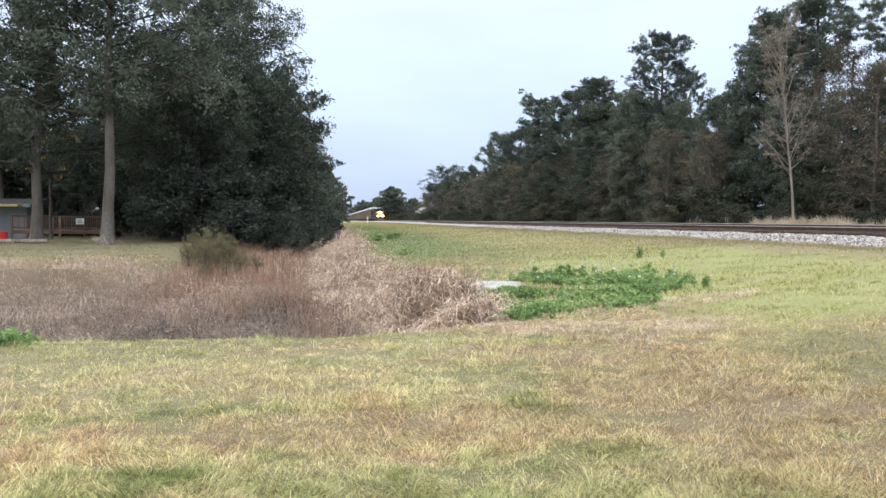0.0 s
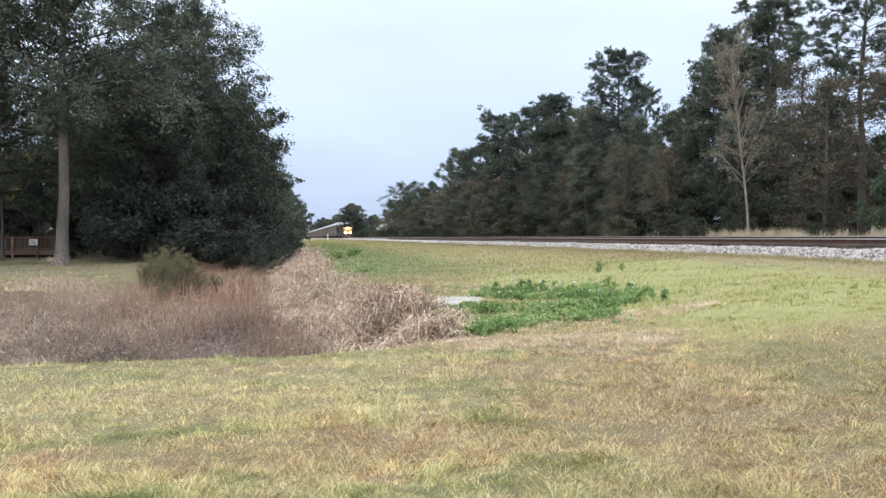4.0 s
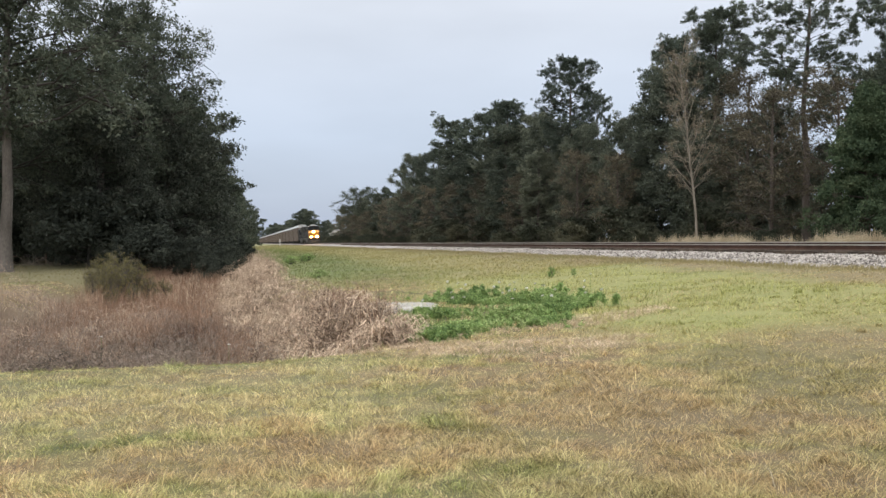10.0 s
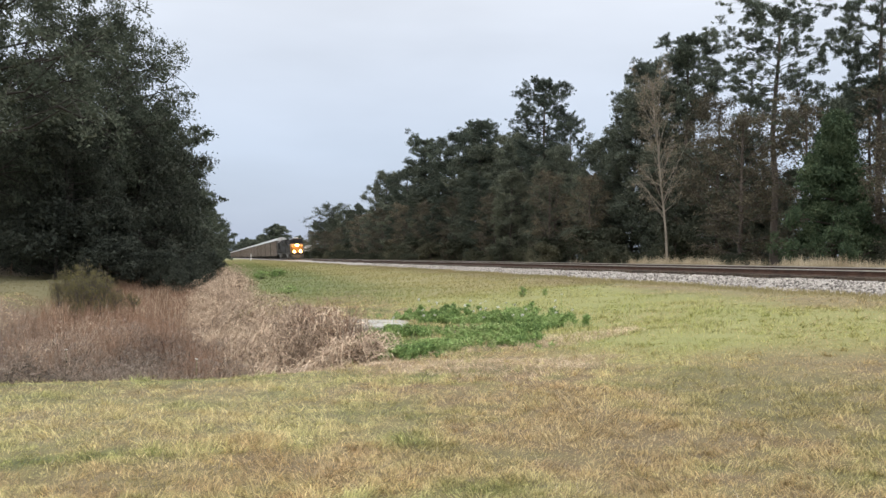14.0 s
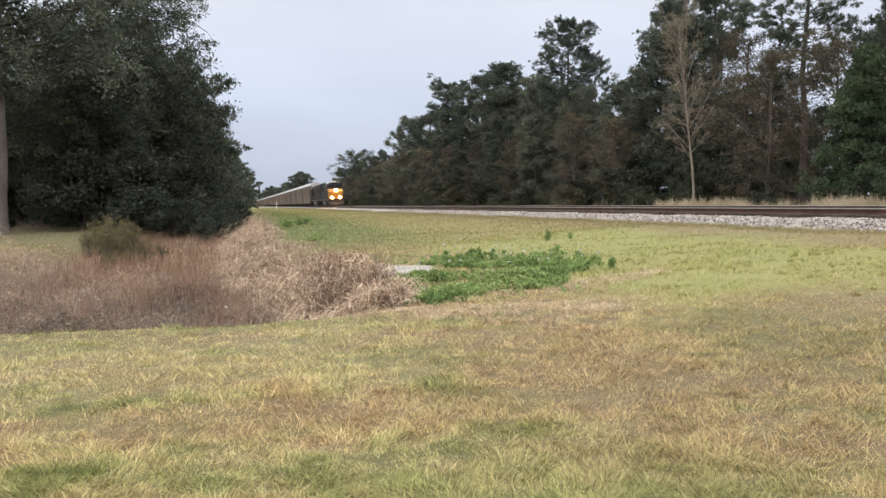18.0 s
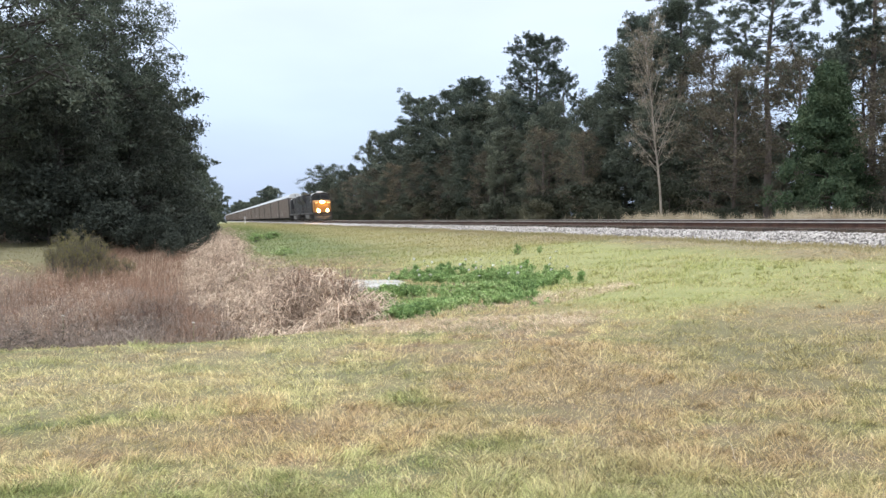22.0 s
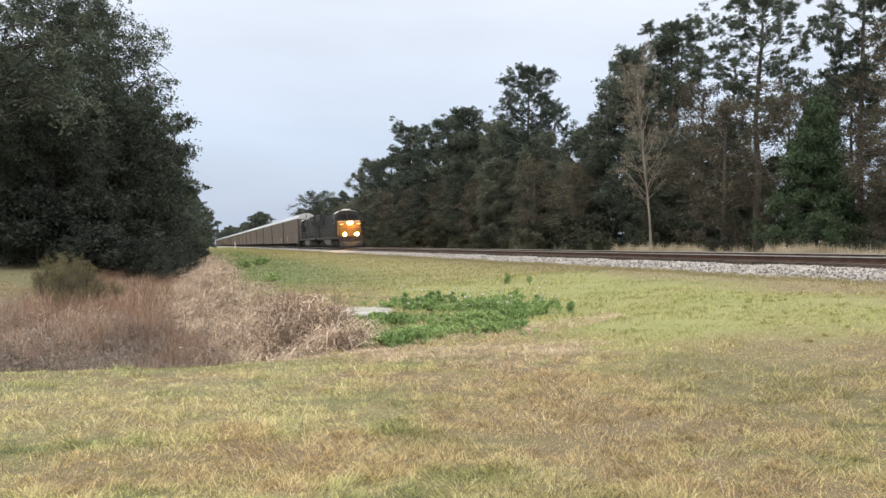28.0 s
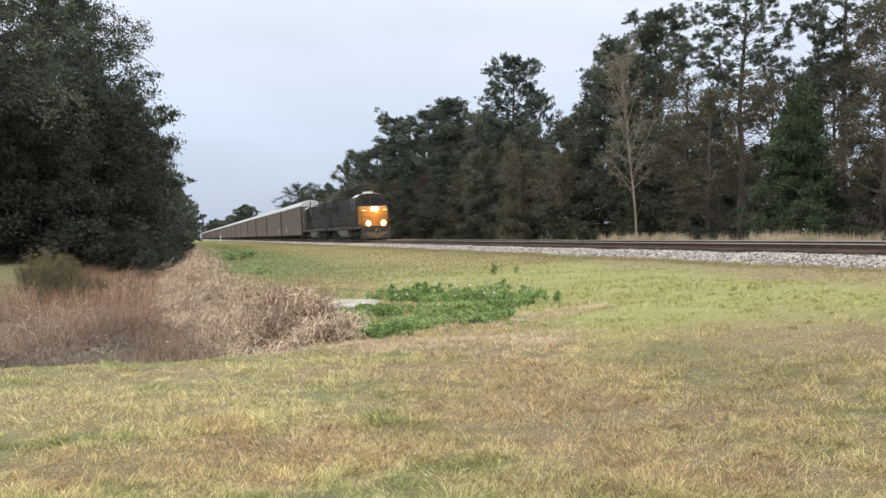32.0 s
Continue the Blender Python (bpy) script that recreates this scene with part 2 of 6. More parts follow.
lawn_patches(M_GRASS, 1.0)
lawn_patches(M_LAWN, 0.27)
M_FIELD = surface("field_grass", [(0.36, (0.25, 0.28, 0.125)), (0.5, (0.35, 0.335, 0.17)), (0.64, (0.43, 0.375, 0.215))],
                  scale=0.25, fine=2, fine_amount=0.25, coords="Position", island=0.06, leaf=0.35, bump=0, jitter=0.12)
growth_zones(M_FIELD, 1.12)
M_THATCH = surface("dry_thatch", [(0.34, (0.36, 0.325, 0.15)), (0.43, (0.55, 0.475, 0.23)), (0.50, (0.71, 0.595, 0.335)), (0.57, (0.60, 0.455, 0.265)), (0.63, (0.42, 0.295, 0.18)), (0.72, (0.72, 0.60, 0.38))],
                   scale=0.45, fine=14, fine_amount=0.3, coords="Position", island=0.2, leaf=0.2, bump=0, detail=9, jitter=0.4, patch=(2.1, 0.6))
M_TURF = surface("yard_turf", [(0.34, (0.15, 0.15, 0.068)), (0.5, (0.22, 0.195, 0.098)), (0.66, (0.29, 0.24, 0.135))], scale=0.5, fine=10, coords="Position", island=0.3, leaf=0.3, bump=0, jitter=0.3)
M_WEED = surface("green_weed", [(0.3, (0.14, 0.225, 0.085)), (0.5, (0.26, 0.385, 0.145)), (0.62, (0.34, 0.45, 0.18)), (0.78, (0.46, 0.53, 0.27))],
                 scale=1.2, fine=10, coords="Position", island=0.35, leaf=0.35, bump=0, jitter=0.4, patch=(1.1, 0.35))
M_REED = surface("dry_reed", [(0.3, (0.24, 0.17, 0.125)), (0.5, (0.44, 0.335, 0.25)), (0.72, (0.62, 0.51, 0.39))],
                 scale=0.5, fine=10, coords="Position", island=0.45, leaf=0.25, bump=0, jitter=0.35)
M_MAT = surface("matted_straw", [(0.3, (0.20, 0.145, 0.108)), (0.5, (0.47, 0.36, 0.27)), (0.72, (0.68, 0.56, 0.435))],
                scale=0.9, fine=10, coords="Position", island=0.35, leaf=0.25, bump=0, jitter=0.5, patch=(2.6, 0.7))
M_PALE = surface("bleached_straw", [(0.3, (0.40, 0.305, 0.215)), (0.5, (0.62, 0.49, 0.36)), (0.72, (0.76, 0.64, 0.49))],
                 scale=0.9, fine=10, coords="Position", island=0.35, leaf=0.25, bump=0, jitter=0.5)
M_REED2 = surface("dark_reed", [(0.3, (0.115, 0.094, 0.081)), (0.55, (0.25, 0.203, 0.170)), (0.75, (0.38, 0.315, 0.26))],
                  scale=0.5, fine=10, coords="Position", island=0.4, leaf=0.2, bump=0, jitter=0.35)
M_RUSSET = surface("russet_reed", [(0.3, (0.19, 0.115, 0.08)), (0.55, (0.33, 0.21, 0.15)), (0.75, (0.44, 0.31, 0.225))],
                   scale=0.5, fine=10, coords="Position", island=0.4, leaf=0.2, bump=0, jitter=0.35)
M_SAND = surface("pale_sand", [(0.35, (0.27, 0.265, 0.25)), (0.65, (0.50, 0.49, 0.465))], scale=3, fine=40, coords="Position", bump=0.6)
M_PETAL = surface("white_petals", [(0.3, (0.78, 0.78, 0.74)), (0.7, (0.85, 0.85, 0.82))], scale=3, fine=20, fine_amount=0.1, leaf=0.3, bump=0)
M_STRAW = surface("pale_straw", [(0.3, (0.36, 0.30, 0.205)), (0.6, (0.55, 0.475, 0.35)), (0.8, (0.68, 0.61, 0.48))],
                  scale=0.6, fine=10, coords="Position", island=0.4, leaf=0.3, bump=0)
M_PINE = surface("pine_needles", [(0.3, (0.066, 0.088, 0.074)), (0.55, (0.110, 0.138, 0.110)), (0.8, (0.172, 0.200, 0.150))],
                 scale=0.5, fine=6, island=0.3, random_ob=0.2, leaf=0.3, bump=0)
M_OAK = surface("oak_leaves", [(0.3, (0.048, 0.062, 0.047)), (0.55, (0.080, 0.098, 0.073)), (0.8, (0.130, 0.148, 0.112))],
                scale=0.4, fine=6, island=0.35, random_ob=0.15, leaf=0.2, bump=0)
# evergreen leaves darker than the oak's: under-canopy shade is put into the colour
M_SHADELEAF = surface("laurel_leaves", [(0.3, (0.034, 0.042, 0.035)), (0.55, (0.060, 0.071, 0.057)), (0.8, (0.100, 0.112, 0.088))],
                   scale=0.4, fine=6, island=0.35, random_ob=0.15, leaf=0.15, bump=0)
M_BROAD = surface("broad_leaves", [(0.3, (0.066, 0.084, 0.068)), (0.55, (0.112, 0.132, 0.102)), (0.8, (0.172, 0.186, 0.14))],
                  scale=0.4, fine=6, island=0.3, random_ob=0.45, leaf=0.28, bump=0)
M_BROWN = surface("autumn_leaves", [(0.3, (0.088, 0.082, 0.060)), (0.55, (0.142, 0.128, 0.092)), (0.8, (0.215, 0.18, 0.125))],
                  scale=0.4, fine=6, island=0.35, random_ob=0.4, leaf=0.28, bump=0)
M_CEDAR = surface("cedar_leaves", [(0.3, (0.042, 0.070, 0.042)), (0.55, (0.070, 0.106, 0.059)), (0.8, (0.125, 0.16, 0.092))],
                  scale=0.5, fine=6, island=0.35, leaf=0.25, bump=0)
M_OLIVE = surface("olive_leaves", [(0.3, (0.14, 0.13, 0.056)), (0.55, (0.23, 0.205, 0.088)), (0.8, (0.33, 0.28, 0.135))],
                  scale=0.8, fine=6, island=0.35, leaf=0.25, bump=0)
# this yellow stands in for light shining through the leaves near the deck
M_LITLEAF = surface("lit_leaves", [(0.3, (0.22, 0.17, 0.06)), (0.55, (0.42, 0.32, 0.10)), (0.8, (0.58, 0.48, 0.19))],
                   scale=0.6, fine=6, island=0.4, leaf=0.35, bump=0)
M_UNDER = surface("undergrowth_leaves", [(0.3, (0.042, 0.050, 0.036)), (0.55, (0.072, 0.080, 0.056)), (0.8, (0.125, 0.122, 0.082))],
                  scale=0.4, fine=6, island=0.3, random_ob=0.5, leaf=0.25, bump=0)
M_TAN = surface("withered_leaves", [(0.3, (0.15, 0.13, 0.096)), (0.55, (0.235, 0.205, 0.15)), (0.8, (0.33, 0.29, 0.215))],
                scale=0.6, fine=6, island=0.35, leaf=0.28, bump=0)
M_BARKD = surface("lichen_bark", [(0.3, (0.17, 0.15, 0.128)), (0.6, (0.29, 0.26, 0.22)), (0.8, (0.44, 0.41, 0.36))], scale=1.6, fine=22,
                  fine_amount=0.6, bump=0.8, stretch=(1, 1, 0.3))
M_BARK = surface("bark", [(0.3, (0.055, 0.045, 0.04)), (0.6, (0.105, 0.088, 0.078)), (0.8, (0.16, 0.14, 0.12))], scale=2, fine=22,
                 fine_amount=0.6, bump=0.8, stretch=(1, 1, 0.25))
M_BARKG = surface("grey_bark", [(0.3, (0.075, 0.066, 0.058)), (0.6, (0.128, 0.114, 0.104)), (0.8, (0.188, 0.169, 0.150))], scale=2, fine=22,
                  fine_amount=0.7, bump=0.9, stretch=(1, 1, 0.3))
M_BARKP = surface("pale_bark", [(0.3, (0.24, 0.21, 0.175)), (0.6, (0.36, 0.32, 0.27)), (0.8, (0.46, 0.41, 0.35))], scale=2, fine=22,
                  fine_amount=0.6, bump=0.8, stretch=(1, 1, 0.3))
# limb bark near black: the shade inside the crowns is put into its colour
M_LIMB = surface("shaded_bark", [(0.3, (0.020, 0.018, 0.016)), (0.7, (0.044, 0.039, 0.034))], scale=2, fine=22, fine_amount=0.5, bump=0.6)
M_STONE = surface("ballast_stone", [(0.25, (0.11, 0.10, 0.093)), (0.5, (0.31, 0.285, 0.262)), (0.8, (0.48, 0.455, 0.425))], scale=4, fine=30,
                  fine_amount=0.4, coords="Position", island=0.85, bump=0.3)
M_BALLAST = surface("ballast_bed", [(0.3, (0.10, 0.088, 0.08)), (0.5, (0.29, 0.27, 0.26)), (0.7, (0.5, 0.48, 0.46))], scale=9, fine=22,
                    fine_amount=0.8, coords="Position", bump=1.0)
M_RAIL = surface("rusty_rail", [(0.3, (0.055, 0.028, 0.02)), (0.7, (0.11, 0.06, 0.042))], scale=3, fine=40, rough=0.75, metal=0.3, bump=0.3)
M_RAILTOP = surface("worn_rail_head", [(0.3, (0.50, 0.47, 0.43)), (0.7, (0.64, 0.61, 0.57))], scale=3, fine=40, rough=0.38, metal=0.35, bump=0.05)
M_TIE = surface("creosoted_tie", [(0.3, (0.035, 0.026, 0.02)), (0.7, (0.09, 0.068, 0.05))], scale=3, fine=30, fine_amount=0.6, bump=0.6, random_ob=0.3,
                stretch=(0.2, 1, 1))


# ---------------------------------------------------------------- mesh helpers
def mesh_np(name, verts, faces, material, smooth=False):
    """A mesh from arrays: faces is a list of (n, k) index arrays."""
    me = bpy.data.meshes.new(name)
    verts = np.asarray(verts, dtype=np.float32)
    me.vertices.add(len(verts))
    me.vertices.foreach_set("co", verts.ravel())
    loops = np.concatenate([np.asarray(f, dtype=np.int32).ravel() for f in faces])
    total = np.concatenate([np.full(len(f), len(f[0]), dtype=np.int32) for f in faces if len(f)])
    me.loops.add(len(loops))
    me.loops.foreach_set("vertex_index", loops)
    me.polygons.add(len(total))
    me.polygons.foreach_set("loop_start", np.concatenate([[0], np.cumsum(total)[:-1]]).astype(np.int32))
    me.polygons.foreach_set("loop_total", total)
    if smooth:
        me.polygons.foreach_set("use_smooth", np.ones(len(total), dtype=bool))
    me.materials.append(material)
    me.update(calc_edges=True)
    me.validate()
    return me


def part(name, bm, material, parent=None, label=""):
    me = bpy.data.meshes.new(name)
    bm.to_mesh(me)
    bm.free()
    me.materials.append(material)
    ob = new(name, me)
    ob.parent = parent
    return tagged(ob, label)


def box(bm, x0, x1, y0, y1, z0, z1, bevel=0.0):
    made = bmesh.ops.create_cube(bm, size=1, matrix=Matrix.LocRotScale(((x0 + x1) / 2, (y0 + y1) / 2, (z0 + z1) / 2), None, (x1 - x0, y1 - y0, z1 - z0)))
    if bevel:
        edges = list({ed for v in made["verts"] for ed in v.link_edges})
        bmesh.ops.bevel(bm, geom=edges, offset=bevel, segments=2, affect="EDGES", profile=0.5)
    return bm


def rod(bm, a, b, r, seg=8, r2=None):
    a, b = Vector(a), Vector(b)
    d = b - a
    m = Matrix.Translation((a + b) / 2) @ d.to_track_quat("Z", "Y").to_matrix().to_4x4()
    bmesh.ops.create_cone(bm, cap_ends=True, segments=seg, radius1=r, radius2=r if r2 is None else r2, depth=d.length, matrix=m)
    return bm


def prism(bm, profile, axis, a, b):
    """Sweeps a closed outline of (u, v) from a to b along the axis 'x' or 'y'; v is the height."""
    def at(u, v, w):
        return (w, u, v) if axis == "x" else (u, w, v)
    lo = [bm.verts.new(at(u, v, a)) for u, v in profile]
    hi = [bm.verts.new(at(u, v, b)) for u, v in profile]
    bm.faces.new(lo)
    bm.faces.new(hi[::-1])
    for i in range(len(lo)):
        j = (i + 1) % len(lo)
        bm.faces.new((lo[j], lo[i], hi[i], hi[j]))
    bmesh.ops.recalc_face_normals(bm, faces=bm.faces)
    return bm


def smooth_step(a, b, x):
    k = np.clip((np.asarray(x, dtype=float) - a) / (b - a), 0, 1)
    return k * k * (3 - 2 * k)


RNG = np.random.default_rng(7)


def ripple(x, y, s, seed=0.0):
    """A cheap smooth unevenness, about -1 to 1."""
    return (np.sin(x * s + 1.7 * np.sin(y * s * 0.63 + seed) + seed) + np.sin(y * s * 1.13 + 1.3 * np.sin(x * s * 0.71 + 2.1 * seed))) / 2


# ---------------------------------------------------------------- ground
TRACK_X = 18.4          # centre line of the track
RAIL_NEAR, RAIL_FAR = 1.37, 1.45


def ditch_mask(x, y):
    """1 in the overgrown ditch, 0 on the lawns."""
    near_edge = 11.6 + 0.10 * np.clip(x + 2, 0, 9) ** 1.6 + 0.25 * ripple(x, y, 0.8)
    right = 2.6 - 1.6 * smooth_step(15, 30, y) + 0.35 * ripple(x, y, 0.6, 2)
    left_near = 1 - smooth_step(22, 27, y)
    left = -60 * left_near - 7.0 * (1 - left_near)
    right = right + 2.0 * smooth_step(90, 220, y)
    left = left + 2.0 * smooth_step(90, 220, y)
    return smooth_step(near_edge - 0.5, near_edge + 1.6, y) * (1 - smooth_step(right - 1.8, right + 0.3, x)) * smooth_step(left - 0.5, left + 2.5, x)


def height(x, y):
    x, y = np.asarray(x, dtype=float), np.asarray(y, dtype=float)
    h = 0.80 * smooth_step(1.5, 14.8, x) - 0.12 * smooth_step(22, 27, x) + 0.30 * smooth_step(14, 60, y) * (1 - smooth_step(1.5, 14.8, x)) * smooth_step(-7, 0, x)
    h = h + (0.035 * ripple(x, y, 0.55) + 0.02 * ripple(x, y, 1.7, 3)) * (1 - smooth_step(60, 120, y))
    return h - 1.1 * ditch_mask(x, y)


gx = np.concatenate([np.linspace(-2500, -90, 12), np.linspace(-80, -32, 17), np.linspace(-30, 30, 181), np.linspace(32, 90, 20), np.linspace(120, 2500, 12)])
gy = np.concatenate([np.linspace(-1500, -40, 8), np.linspace(-30, 2, 17), np.linspace(2.4, 60, 193), np.linspace(62, 140, 40), np.linspace(148, 400, 32), np.linspace(450, 4000, 20)])
GX, GY = np.meshgrid(gx, gy)
gv = np.stack([GX, GY, height(GX, GY)], -1).reshape(-1, 3)
gi = np.arange(len(gx) * len(gy)).reshape(len(gy), len(gx))
gq = np.stack([gi[:-1, :-1], gi[:-1, 1:], gi[1:, 1:], gi[1:, :-1]], -1).reshape(-1, 4)
ground = new("ground", mesh_np("ground", gv, [gq], M_LAWN, True))
tagged(ground, "mown lawn of patchy green and straw grass with a ditch", "lawn", kind="structure")


# ---------------------------------------------------------------- railway
track = tagged(new("railway_track"), "single railway track on a bed of pale crushed stone", "railway track", kind="structure")


def bed_height(x):
    """The top of the ballast across the track."""
    x = np.asarray(x, dtype=float)
    tilt = (x - TRACK_X) * (RAIL_FAR - RAIL_NEAR) / 1.5
    crown = RAIL_NEAR - 0.235 + tilt
    left = 0.815 + (x - 14.75) / (16.55 - 14.75) * (1.12 - 0.815) - 2.0 * np.clip(14.75 - x, 0, 1)
    right = 0.55 + (22.6 - x) / (22.6 - 20.3) * (1.28 - 0.55)
    return np.minimum(np.minimum(crown, left), right)


bx = np.concatenate([np.linspace(14.5, 16.6, 14), np.linspace(16.8, 20.2, 10), np.linspace(20.4, 22.7, 6)])
by = np.concatenate([np.linspace(-60, 5, 20), np.linspace(5.3, 70, 216), np.linspace(72, 200, 60), np.linspace(210, 1500, 50)])
BX, BY = np.meshgrid(bx, by)
bz = bed_height(BX) + RNG.uniform(-0.03, 0.03, BX.shape) + 0.03 * ripple(BX, BY, 1.3)
BX = BX + (BX < 15.2) * 0.14 * ripple(BX * 0, BY, 0.7, 4)
bi = np.arange(BX.size).reshape(BX.shape)
bed = new("ballast_bed", mesh_np("ballast_bed", np.stack([BX, BY, bz], -1).reshape(-1, 3),
          [np.stack([bi[:-1, :-1], bi[:-1, 1:], bi[1:, 1:], bi[1:, :-1]], -1).reshape(-1, 4)], M_BALLAST, True))
bed.parent = track
tagged(bed, "bed of pale grey crushed stone")


def rail(x, top):
    """A rail of I section; its worn head is a strip of its own."""
    prof = [(-0.07, 0), (0.07, 0), (0.07, 0.012), (0.012, 0.03), (0.012, 0.125), (0.036, 0.14), (0.036, 0.168), (-0.036, 0.168), (-0.036, 0.14), (-0.012, 0.125), (-0.012, 0.03), (-0.07, 0.012)]
    bm = bmesh.new()
    ys = [-60, 20, 60, 120, 300, 1500]
    rings = [[bm.verts.new((x + u, y, top - 0.175 + v)) for u, v in prof] for y in ys]
    for a, b in zip(rings, rings[1:]):
        for i in range(len(prof)):
            j = (i + 1) % len(prof)
            bm.faces.new((a[i], a[j], b[j], b[i]))
    bm.faces.new(rings[0][::-1])
    bm.faces.new(rings[-1])
    r = part("rail", bm, M_RAIL, track, "rust-brown steel rail")
    part("rail_head", box(bmesh.new(), x - 0.0385, x + 0.0385, -60, 1500, top - 0.034, top), M_RAILTOP, r, "bright worn top of the rail")


rail(TRACK_X - 0.75, RAIL_NEAR)
rail(TRACK_X + 0.75, RAIL_FAR)

# stones on the near shoulder
def stones(count, y0, y1, x0, x1, smin, smax, seed):
    g = np.random.default_rng(seed)
    base = np.array([(1, 0, 0), (-1, 0, 0), (0, 1, 0), (0, -1, 0), (0, 0, 1), (0, 0, -1)], dtype=float)
    tris = np.array([(0, 2, 4), (2, 1, 4), (1, 3, 4), (3, 0, 4), (2, 0, 5), (1, 2, 5), (3, 1, 5), (0, 3, 5)])
    y = y0 + (y1 - y0) * g.random(count) ** 1.5
    x = g.uniform(x0, x1, count)
    s = g.uniform(smin, smax, count)
    v = base[None] * g.uniform(0.6, 1.25, (count, 6, 3)) + g.normal(0, 0.18, (count, 6, 3))
    ang = g.uniform(0, 6.28, count)
    c, sn = np.cos(ang)[:, None], np.sin(ang)[:, None]
    vx, vy = v[..., 0] * c - v[..., 1] * sn, v[..., 0] * sn + v[..., 1] * c
    v = np.stack([vx, vy, v[..., 2] * 0.75], -1) * s[:, None, None]
    v += np.stack([x, y, np.maximum(bed_height(x) + 0.02 * ripple(x, y, 1.3), height(x, y)) + s * 0.3], -1)[:, None, :]
    return v.reshape(-1, 3), (tris[None] + 6 * np.arange(count)[:, None, None]).reshape(-1, 3)


sv, st = stones(36000, 9, 90, 14.5, 16.75, 0.02, 0.06, 3)
stone_ob = new("ballast_stones", mesh_np("ballast_stones", sv, [st], M_STONE))
stone_ob.parent = track
tagged(stone_ob, "pale crushed stones", kind="stuff")

# wooden ties under the rails
bm = box(bmesh.new(), -1.3, 1.3, -0.115, 0.115, -0.18, 0, 0.012)
tie_me = None
for i in range(280):
    if tie_me is None:
        t = part("tie", bm, M_TIE, track, "dark creosoted wooden tie")
        tie_me = t.data
    else:
        t = new("tie", tie_me)
        t.parent = track
    g = RNG.uniform(-1, 1, 4)
    t.matrix_basis = pose(TRACK_X + 0.04 * g[0], 11 + 0.53 * i + 0.03 * g[1], (RAIL_NEAR + RAIL_FAR) / 2 - 0.176 + 0.003 * g[2], 0, -math.degrees(math.atan((RAIL_FAR - RAIL_NEAR) / 1.5)), 0.8 * g[3])


# ---------------------------------------------------------------- trees
def tubes(paths, sides=5):
    """Tapered tubes along polylines of (points, radii)."""
    vs, fs, n = [], [], 0
    for pts, rad in paths:
        pts, rad = np.asarray(pts, float), np.asarray(rad, float)
        d = np.gradient(pts, axis=0)
        d /= np.linalg.norm(d, axis=1)[:, None] + 1e-9
        ref = np.where(np.abs(d[:, 2:3]) > 0.9, np.array([[1.0, 0, 0]]), np.array([[0, 0, 1.0]]))
        u = np.cross(d, ref)
        u /= np.linalg.norm(u, axis=1)[:, None] + 1e-9
        w = np.cross(d, u)
        a = np.linspace(0, 2 * np.pi, sides, endpoint=False)
        ring = pts[:, None] + rad[:, None, None] * (u[:, None] * np.cos(a)[None, :, None] + w[:, None] * np.sin(a)[None, :, None])
        vs.append(ring.reshape(-1, 3))
        k = np.arange(len(pts) * sides).reshape(len(pts), sides) + n
        k2 = np.roll(k, -1, axis=1)
        fs.append(np.stack([k[:-1], k2[:-1], k2[1:], k[1:]], -1).reshape(-1, 4))
        n += len(pts) * sides
    return np.concatenate(vs), np.concatenate(fs)


def leaves(centres, radii, count, size, g, narrow=0.5, flat=0.75, hollow=0.35, plain=False):
    """Small pointed leaf sprays scattered through clumps; the share of each clump goes with its size."""
    centres, radii = np.asarray(centres, float), np.asarray(radii, float)
    p = radii ** 2 / (radii ** 2).sum()
    k = g.choice(len(centres), count, p=p)
    d = g.normal(0, 1, (count, 3))
    d /= np.linalg.norm(d, axis=1)[:, None]
    r = radii[k] * (hollow + (1 - hollow) * g.random(count) ** 0.7) * g.uniform(0.6, 1.4, count)
    pos = centres[k] + d * r[:, None] * np.array([1, 1, flat])
    s = size * g.uniform(0.55, 1.35, count)
    along = d * 0.6 + g.normal(0, 0.7, (count, 3)) + np.array([0, 0, -0.15])
    along /= np.linalg.norm(along, axis=1)[:, None]
    side = np.cross(along, g.normal(0, 1, (count, 3)))
    side /= np.linalg.norm(side, axis=1)[:, None] + 1e-9
    if plain:       # far sprays are single pointed blades
        a = pos - along * s[:, None] * 0.5
        c1, c2 = a + side * (s * narrow * 0.5)[:, None], a - side * (s * narrow * 0.5)[:, None]
        return np.stack([c1, c2, pos + along * s[:, None] * 0.5], 1).reshape(-1, 3), np.arange(count * 3).reshape(count, 3)
    bend = np.cross(along, side) * (s * 0.25)[:, None]
    a = pos - along * s[:, None] * 0.5
    b = pos + along * s[:, None] * 0.5 - bend
    c1 = pos + side * (s * narrow * 0.5)[:, None]
    c2 = pos - side * (s * narrow * 0.5)[:, None]
    v = np.stack([a, c1, b, c2], 1).reshape(-1, 3)
    f = np.arange(count * 4).reshape(count, 4)
    return v, f


